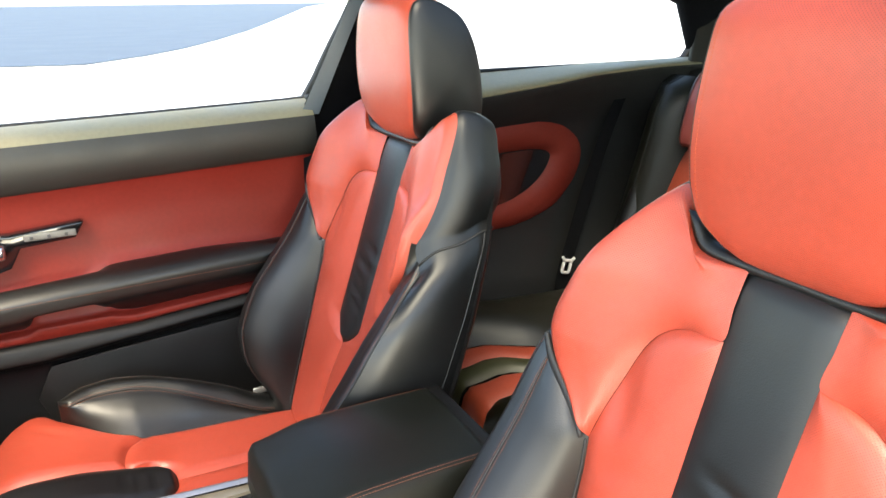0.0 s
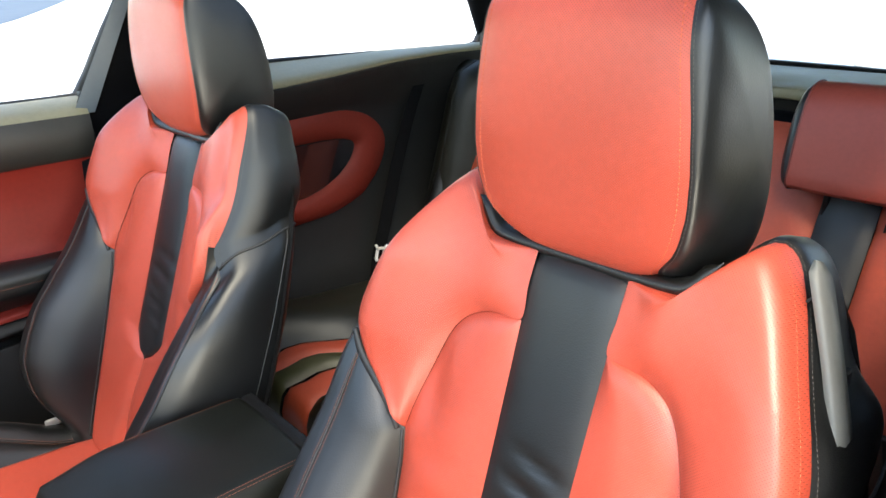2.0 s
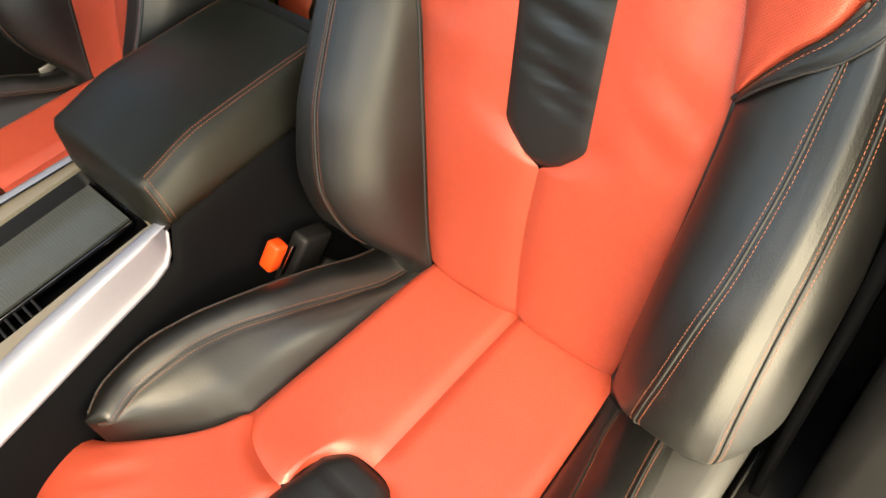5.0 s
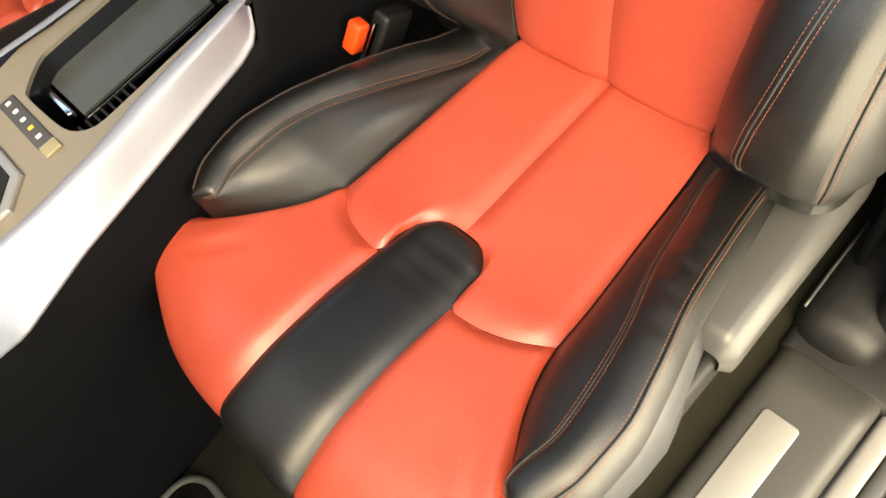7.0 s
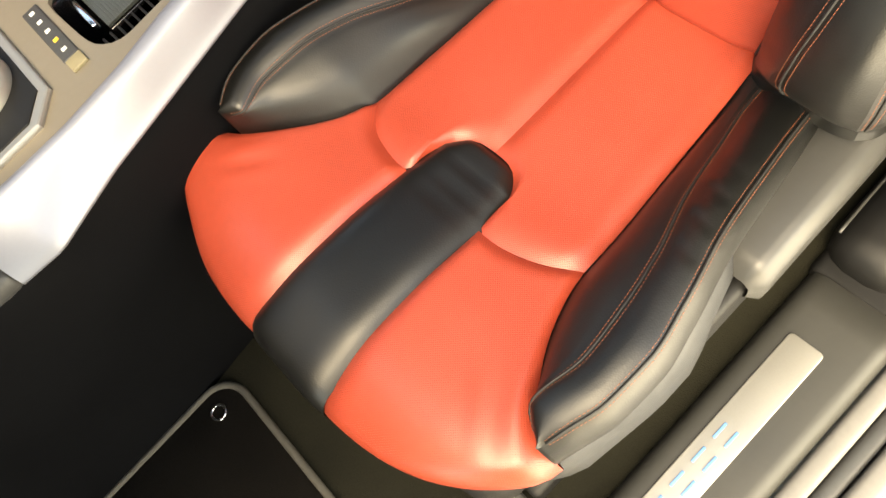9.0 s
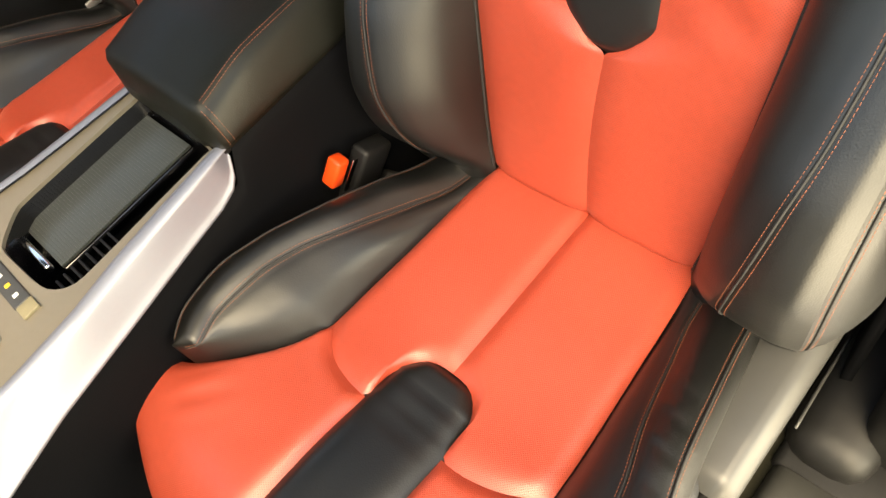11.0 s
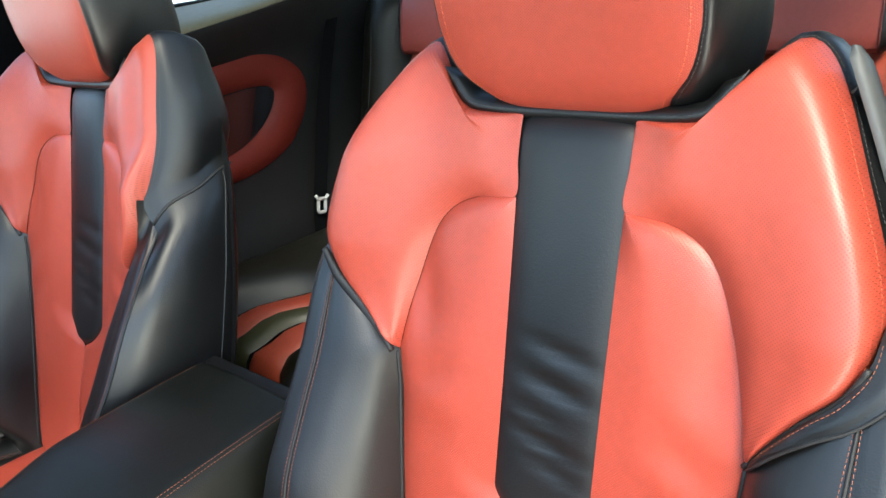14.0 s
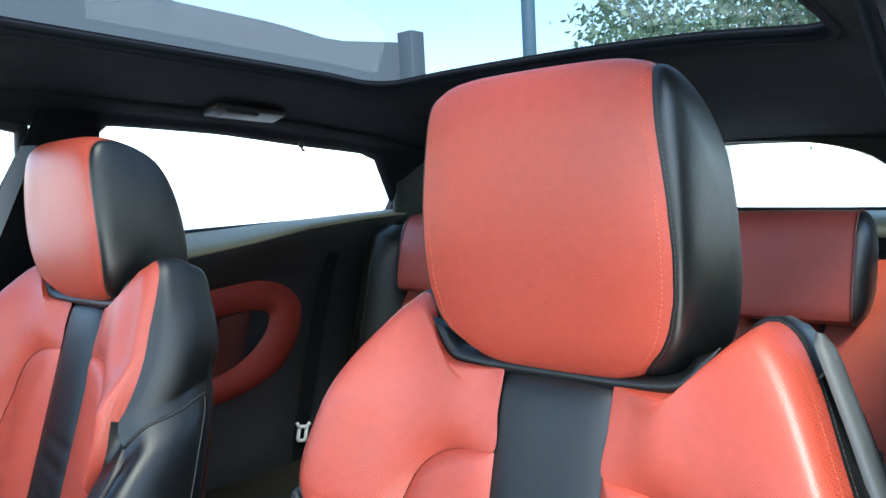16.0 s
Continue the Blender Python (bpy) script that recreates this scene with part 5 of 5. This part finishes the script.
octo, octi = chamfered(.098, .030), chamfered(.088, .027)
kpart("dial_rim", prism(octo, .492, .503, "z", .003), ALU, con, "satin silver octagonal dial surround", False)
kpart("dial_well", prism(octi, .4985, .5045, "z", .001), PLASTIC, con, "black dial well", False)
a = np.linspace(0, 2 * np.pi, 40, endpoint=False)
prof = [(.048, .503), (.048, .515), (.041, .519), (.036, .519), (.034, .514), (.030, .512), (.028, .516), (.024, .517), (.0, .515)]
G = np.array([[(CX + r * math.cos(t), DY + r * math.sin(t), z) for t in a] for r, z in prof])
kpart("shifter_dial", gridmesh(G, True), ALU, con, "ridged metal rotary shifter dial")

# armrest lid
AA = KA
G = []
ny = 40
for j in range(ny):
    t = j / (ny - 1)
    y = -.215 + .275 * t
    endf = math.sqrt(max(0, 1 - max(0, (.06 - t) / .06) ** 2)) * math.sqrt(max(0, 1 - max(0, (t - .97) / .03) ** 2)) if 0 < t < 1 else 0.0
    zt = .558 + .014 * smooth01(t / .35) + .003 * math.sin(math.pi * t)
    zb = .501
    hw = np.interp(t, [0, .05, 1], [.104, .109, .106])
    e = .72 + .28 * endf
    zt2 = zb + (zt - zb) * (.55 + .45 * endf)
    q = spread([(-hw * e + .004, zb), (-hw * e - .001, zb + .012), (-hw * e + .008, zt2 - .013), (-hw * e + .022, zt2 - .001), (0, zt2 + .004 * endf),
                (hw * e - .022, zt2 - .001), (hw * e - .008, zt2 - .013), (hw * e + .001, zb + .012), (hw * e - .004, zb)], 40)
    if j in (0, ny - 1):
        q[:, 1] = zb + (q[:, 1] - zb) * .9
    G.append([(CX + x, y, z) for x, z in q])
G = np.array(G)
lid = sheet("armrest_lid", G, REAR_BLACK, con, "black leather armrest lid with orange stitching", at=AA)
rows = []
up = np.array([0, 0, 3.0])
for u in (.645, .675, .355, .325):
    P, Q = iso(G, u, up)
    rows.append((P[3:-2] - AA, Q[3:-2]))
for v_ in (.055, .080):
    P, Q = iso(G, v_, np.array([2.0, -1.0, 1.5]), axis=0)
    rows.append((P[27:39] - AA, Q[27:39]))
part("stitching", *stitches(rows), STITCH, lid, "orange double stitching")
fr = [tuple(p) for p in G[0]]
part("lid_front", [np.array(p) - AA for p in fr], [tuple(range(len(fr)))], REAR_BLACK, lid, "", False)
bkf = [tuple(p) for p in G[-1]]
part("lid_back", [np.array(p) - AA for p in bkf], [tuple(range(len(bkf)))], REAR_BLACK, lid, "", False)
kpart("lid_tray", rbox(CX, -.078, .500, .196, .262, .022, .006), PLASTIC, con, "black plastic lid underside")
kpart("rear_trim", rbox(CX, .070, .535, .215, .022, .055, .006), PLASTIC, con, "black rear console trim")

# ---- rear seats ----


def headrest_block(name, cx, label):
    h = thing(name, label, "headrest", (cx, .96, .86))
    prof = loop_curve([(-.045, -.075), (-.052, -.03), (-.050, .03), (-.036, .076), (.0, .088), (.03, .078), (.045, .03), (.045, -.04), (.03, -.078), (-.01, -.086)], 44, closed=True)
    us = np.linspace(-1, 1, 15)
    G = np.array([[(.100 * u, p[0] * (1 + .05 * (1 - u * u)) + p[1] * .22, p[1] * (1 + .015 * (1 - u * u))) for u in us] for p in prof])
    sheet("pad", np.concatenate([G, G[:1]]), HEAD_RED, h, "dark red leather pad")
    for sg in (1, -1):
        k = np.linspace(0, 1, 9)
        sc = np.sqrt(1 - k**2.2)
        G = np.array([[(sg * (.100 + .026 * q), p[0] * s + p[1] * s * .22, p[1] * s) for q, s in zip(k, sc)] for p in prof])
        sheet("side_pad", np.concatenate([G, G[:1]]), BLACK, h, "black leather headrest side")
        P = np.array([(sg * .1005, p[0] * 1.01 + p[1] * .22, p[1] * 1.01) for p in prof])
        part("piping", *tube(np.concatenate([P, P[:1]]), .0018, 6), mat("dark_red_piping", (.12, .022, .016), .6), h, "dark red edge piping")
        part("post", *tube(np.array([(sg * .05, -.01, -.14), (sg * .05, 0, -.06)]), .006, 10), PLASTIC, h, "black post")
    return h


RB_RECL = radians(22)


def rear_pt(X, S, N):
    X, S, N = np.broadcast_arrays(X, S, N)
    return np.stack([X, .83 + S * math.sin(RB_RECL) - N * math.cos(RB_RECL), .40 + S * math.cos(RB_RECL) + N * math.sin(RB_RECL)], -1)


def rear_seat(cx, label, outer_sign):
    r = thing("rear_seat", label, "rear seat", (cx, .8, .1), group="rear seats")
    ra = (cx, .8, .1)
    # backrest: two red halves each side of a black strip
    for sg in (1, -1):
        s = np.linspace(0, .50, 30)
        u = np.linspace(0, 1, 18)
        X = .045 + (.20 - .045) * u
        dome = (1 - np.abs(2 * u - 1) ** 4)
        arch = np.exp(-(((u - .55) / .35) ** 2))
        N = .010 + .018 * dome[None] * (1 - (2 * s[:, None] / .50 - 1) ** 8) - .007 * np.exp(-((s[:, None] - .33 - .08 * arch[None]) / .008) ** 2)
        G = rear_pt(cx + sg * X[None] + 0 * s[:, None], s[:, None] + 0 * X[None], N)
        sheet("back_pad", G, RED_REAR, r, "red leather rear back pad", at=ra)
        # side bolsters
        x = .20 + .075 * np.linspace(0, 1, 14)
        N = .010 + .055 * np.sin(np.pi * np.clip(np.linspace(0, 1, 14) * .8, 0, 1)) ** .8
        taper = np.interp(s, [0, .3, .44, .50], [1, 1, .75, .25])
        G = rear_pt(cx + sg * x[None] + 0 * s[:, None], s[:, None] + 0 * x[None], N[None] * taper[:, None])
        sheet("back_bolster", G, BLACK if sg == outer_sign else RED_REAR, r, at=ra)
    s = np.linspace(0, .50, 30)
    X = .045 * np.linspace(-1, 1, 9)
    G = rear_pt(cx + X[None] + 0 * s[:, None], s[:, None] + 0 * X[None], .014 + .008 * (1 - np.linspace(-1, 1, 9) ** 4)[None] + 0 * s[:, None])
    sheet("back_strip", G, BLACK, r, "black leather centre strip", at=ra)
    part("back_core", *(lambda v, f: (v - np.array(ra), f))(*rbox(cx, .985, .63, .54, .10, .52, .03, Matrix.Rotation(-RB_RECL, 4, "X"))), BLACK_SOFT, r, "black rear backrest body")
    # cushion
    def cush(name, x0, x1, y0, y1, z0, bulge, material, label=""):
        u, v = np.linspace(0, 1, 18), np.linspace(0, 1, 22)
        X = x0 + (x1 - x0) * u[None] + 0 * v[:, None]
        Y = y1 + (y0 - y1) * v[:, None] + 0 * u[None]
        Z = z0 + bulge * (1 - np.abs(2 * u - 1) ** 3)[None] + .025 * v[:, None] - (.03 * smooth01((v - .8) / .2) ** 2)[:, None]
        shift = np.interp(Y, [.27, .335, .40, .47, .60], [-.048, -.025, .022, .070, .105]) * np.clip(1.2 - np.abs(X - cx) / .24, 0, 1)
        G = np.stack([X - outer_sign * shift, Y, Z], -1)
        rows = [G]
        for dy, dz in ((-.012, -.012), (-.02, -.04), (-.018, -.09), (.0, -.16)):
            q = G[-1].copy()
            q[:, 1] += dy
            q[:, 2] += dz
            rows.append(q[None])
        return sheet(name, np.concatenate(rows), material, r, label, at=ra)
    for sg in (1, -1):
        cush("seat_pad", cx + sg * .030, cx + sg * .105, .27, .86, .385, .016, RED_REAR, "red leather rear cushion pad")
    cush("seat_strip", cx - .030, cx + .030, .265, .86, .391, .014, OLIVE, "olive leather centre strip")
    for sg in (1, -1):
        cush("seat_bolster", cx + sg * .105, cx + sg * .280, .27, .86, .392, .050, SIDE_LEATHER, "olive-black leather cushion bolster")
    return r


rear_seat(-.705, "red and black leather rear seat behind the passenger seat", -1)
rear_seat(-.03, "red and black leather rear seat behind the driver's seat", 1)
headrest_block("rear_headrest", -.745, "dark red leather rear headrest with black sides")
headrest_block("rear_headrest", -.018, "dark red leather rear headrest with black sides")

# tall black side bolster beside the far rear seat
sb = thing("side_bolster", "tall black leather bolster beside the rear seat", "seat bolster", (-.98, .92, .42))
G = []
for s in np.linspace(0, 1, 26):
    z = .42 + .50 * s
    y = .86 + .12 * s
    wdt = np.interp(s, [0, .7, .93, 1], [.078, .076, .068, .050])
    bulge = np.interp(s, [0, .85, .96, 1], [.085, .080, .06, .0])
    q = [(-1.035 + .03 * s + wdt * 2 * u, y + .03 - bulge * math.sin(math.pi * min(1, .08 + u * .92)) ** .7, z) for u in np.linspace(0, 1, 16)]
    G.append(q)
G = np.array(G) 
sheet("bolster_pad", G - np.array([-.98, .92, .42]), SIDE_LEATHER, sb)
P, Q = iso(G, .45, (0, -1, .8))
part("seam", *tube(P - np.array([-.98, .92, .42]), .0015, 6), PIPING, sb, "curved seam")

# oval trim on the far rear panel
ov = thing("armrest_trim", "red leather oval trim panel round a dark recess", "trim panel", (-1.06, .6, .7))
OA = np.array([-1.06, .6, .7])
o_out = loop_curve([(.30, .80), (.42, .815), (.52, .826), (.63, .830), (.71, .815), (.765, .780), (.785, .735), (.772, .682), (.735, .635), (.70, .607), (.62, .580), (.54, .572), (.42, .57), (.30, .58)], 80, closed=True)
o_in = loop_curve([(.34, .745), (.45, .752), (.57, .757), (.64, .757), (.680, .748), (.686, .730), (.664, .695), (.62, .662), (.55, .636), (.45, .630), (.34, .640), (.325, .69)], 80, closed=True)
oc2 = np.array([.52, .70])


def by_angle(q):
    a = np.arctan2(q[:, 1] - oc2[1], (q[:, 0] - oc2[0]) * .5)
    k = np.argsort(a)
    w_ = np.linspace(-np.pi, np.pi, 90, endpoint=False)
    return np.stack([np.interp(w_, a[k], q[k, i], period=2 * np.pi) for i in range(2)], -1)


A_, B_ = by_angle(o_out), by_angle(o_in)
rows = []
for k, e in ((0, -.004), (.04, .004), (.5, .007), (.94, .003), (1, -.008)):
    q = A_ * (1 - k) + B_ * k
    wallx = np.interp(q[:, 1], [.50, .58, .70, .80, .86], [-1.045, -1.060, -1.062, -1.058, -1.045])
    rows.append(np.stack([wallx + e, q[:, 0], q[:, 1]], -1))
G = np.array(rows)
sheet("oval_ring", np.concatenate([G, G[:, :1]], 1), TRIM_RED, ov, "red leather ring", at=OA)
well = np.stack([np.full(len(B_), -1.0585), B_[:, 0], B_[:, 1]], -1)
part("recess", well - OA, [tuple(range(len(well)))], GLOSS, ov, "dark glossy recess", False)

# rear belt with its pale tongue
belt = thing("seat_belt", "dark rear seat belt with a pale metal tongue", "seat belt", (-1.03, .70, .7))
LA = np.array([-1.03, .70, .7])
path = [(-1.035, .90, .905), (-1.035, .86, .84), (-1.03, .80, .70), (-1.02, .745, .55), (-1.01, .71, .46), (-1.0, .69, .36)]
P = loop_curve(path, 40)
G = np.array([[p + np.array([.004, .024 * w_, .010 * w_]) for w_ in np.linspace(-1, 1, 5)] for p in P])
sheet("webbing", G, WEB, belt, "dark grey belt webbing", at=LA)
tg = np.array([-.995, .706, .467])
ringp = np.array([(0, y, z) for y, z in round_rect(-.011, .011, -.017, .015, .006, 24)])
tong = join(tube(np.concatenate([ringp, ringp[:2]]), .0042, 8), tube(np.array([(0, -.011, .012), (0, -.014, .018), (0, -.019, .023)]), .004, 8), tube(np.array([(0, .011, .012), (0, .014, .018), (0, .019, .023)]), .004, 8))
tong = (np.array(tong[0]) @ np.array(Matrix.Rotation(radians(-14), 3, "X")).T, tong[1])
part("tongue", tong[0] + tg - LA, tong[1], WHITE_PLASTIC, belt, "pale belt tongue")

# roof details
gl = thing("grab_handle_light", "small roof lamp in the dark lining", "roof lamp", (-.905, .555, 1.179))
lm = Matrix.Rotation(radians(-14), 4, "Y") @ Matrix.Rotation(radians(-4), 4, "X")
part("housing", *rbox(0, 0, .0, .05, .16, .014, .005, lm), PLASTIC, gl, "dark lamp housing")
part("lens", *rbox(.003, -.02, -.005, .032, .075, .008, .003, lm), LAMP_LENS, gl, "frosted lens")
part("button", *rbox(.003, .055, -.005, .026, .022, .008, .003, lm), LAMP_LENS, gl, "small lamp button")
hook = thing("coat_hook", "small black coat hook above the quarter window", "hook", (-.982, .752, 1.118))
part("hook_body", *rbox(0, 0, .004, .010, .010, .014, .003), PLASTIC, hook)
part("hook_tip", *tube(np.array([(0, 0, 0), (.004, 0, -.008), (.010, 0, -.010)]), .003, 8), PLASTIC, hook)

# floor mat
fm = thing("floor_mat", "dark carpet floor mat with a bound edge", "floor mat", (0, -.8, .06))
o = round_rect(-.214, .185, -1.05, -.650, .045, 32)
part("mat", *prism([(x, y + .8) for x, y in o], .0005, .009, "z", .002), MAT, fm, "dark carpet")
edge = np.array([(x, y + .8, .008) for x, y in o])
part("binding", *tube(np.concatenate([edge, edge[:1]]), .0055, 8), mat("mat_binding", (.085, .078, .065), .8, vary=.15, grain=.4), fm, "grey-brown bound edge")
aa = np.linspace(0, 2 * np.pi, 25)
part("eyelet", *tube(np.stack([-.178 + .011 * np.cos(aa), .105 + .011 * np.sin(aa), np.full(25, .0105)], -1), .002, 8), CHROME, fm, "metal eyelet ring")

# ---- outside ----
cb = thing("canopy_building", "blue-grey clad canopy building with a stepped corner", "building", (-6.5, 5, -.42))
BA = np.array([-6.5, 5, -.42])
p0, p1 = np.array([-9.5, 2.2]), np.array([-6.3, 7.0])
rows = []
for k in np.linspace(0, 1, 24):
    p = p0 * (1 - k) + p1 * k
    zt = np.interp(k, [0, .3, .52, .72, .85, 1], [4.2, 3.7, 3.3, 3.06, 2.84, 2.82])
    rows.append([(p[0], p[1], z) for z in (2.6 - .5 * k, zt)] + [(p[0] - .8, p[1] + .5, zt + .1), (p[0] - .8, p[1] + .5, 2.6 - .5 * k)])
G = np.array(rows)
G = np.concatenate([G, G[:, :1]], 1)
v, f = gridmesh(G)
f += [(0, 1, 2, 3), tuple(23 * 5 + i for i in (0, 1, 2, 3))]
part("fascia", v - BA, f, CLADDING, cb, "blue-grey cladding fascia", False)
part("corner_post", *(lambda v, f: (v - BA, f))(*rbox(-6.2, 7.12, 1.265, .26, .26, 3.37, .02)), CLADDING, cb, "blue-grey corner post")
post = thing("lamp_post", "slim blue-grey steel post", "post", (-5.0, 8.15, -.42))
part("shaft", *tube(np.array([(0, 0, 0), (0, 0, 3), (0, 0, 6.0)]), .095, 14), STEEL, post)
part("foot", *rbox(0, 0, .02, .35, .35, .04, .01), STEEL, post)

tree = thing("tree", "broad green tree with light showing through its leaves", "tree", (-4.0, 13.3, -.42))
rng = np.random.default_rng(4)
trunk = [tube(np.array([(0, 0, 0), (.05, .02, 1.2), (.0, .05, 2.4), (.1, 0, 3.6)]), np.array([.13, .11, .09, .07]), 10)]
tips = []
for k in range(14):
    a, l = k * 2.4, rng.uniform(1.3, 2.6)
    z0 = rng.uniform(1.4, 3.4)
    tip = np.array([l * math.cos(a), l * math.sin(a), z0 + rng.uniform(.6, 1.9)])
    midp = np.array([.5 * tip[0], .5 * tip[1], z0 + .35])
    trunk.append(tube(loop_curve([(0.02, .02, z0), tuple(midp), tuple(tip)], 8), np.linspace(.07, .015, 8), 6))
    tips += [tip, midp * .6 + tip * .4]
part("trunk", *join(*trunk), BARK, tree, "brown trunk and limbs")
vs, fs = [], []
tips = np.array(tips)
for k in range(9000):
    c = tips[rng.integers(len(tips))] + rng.normal(0, .42, 3)
    d = rng.normal(0, 1, 3)
    d /= np.linalg.norm(d)
    e = np.cross(d, rng.normal(0, 1, 3))
    e /= np.linalg.norm(e)
    s = rng.uniform(.05, .10)
    b = len(vs)
    vs += [c - d * s, c + e * s * .5, c + d * s, c - e * s * .5]
    fs.append((b, b + 1, b + 2, b + 3))
part("crown", vs, fs, LEAF, tree, "loose green leaves", False)
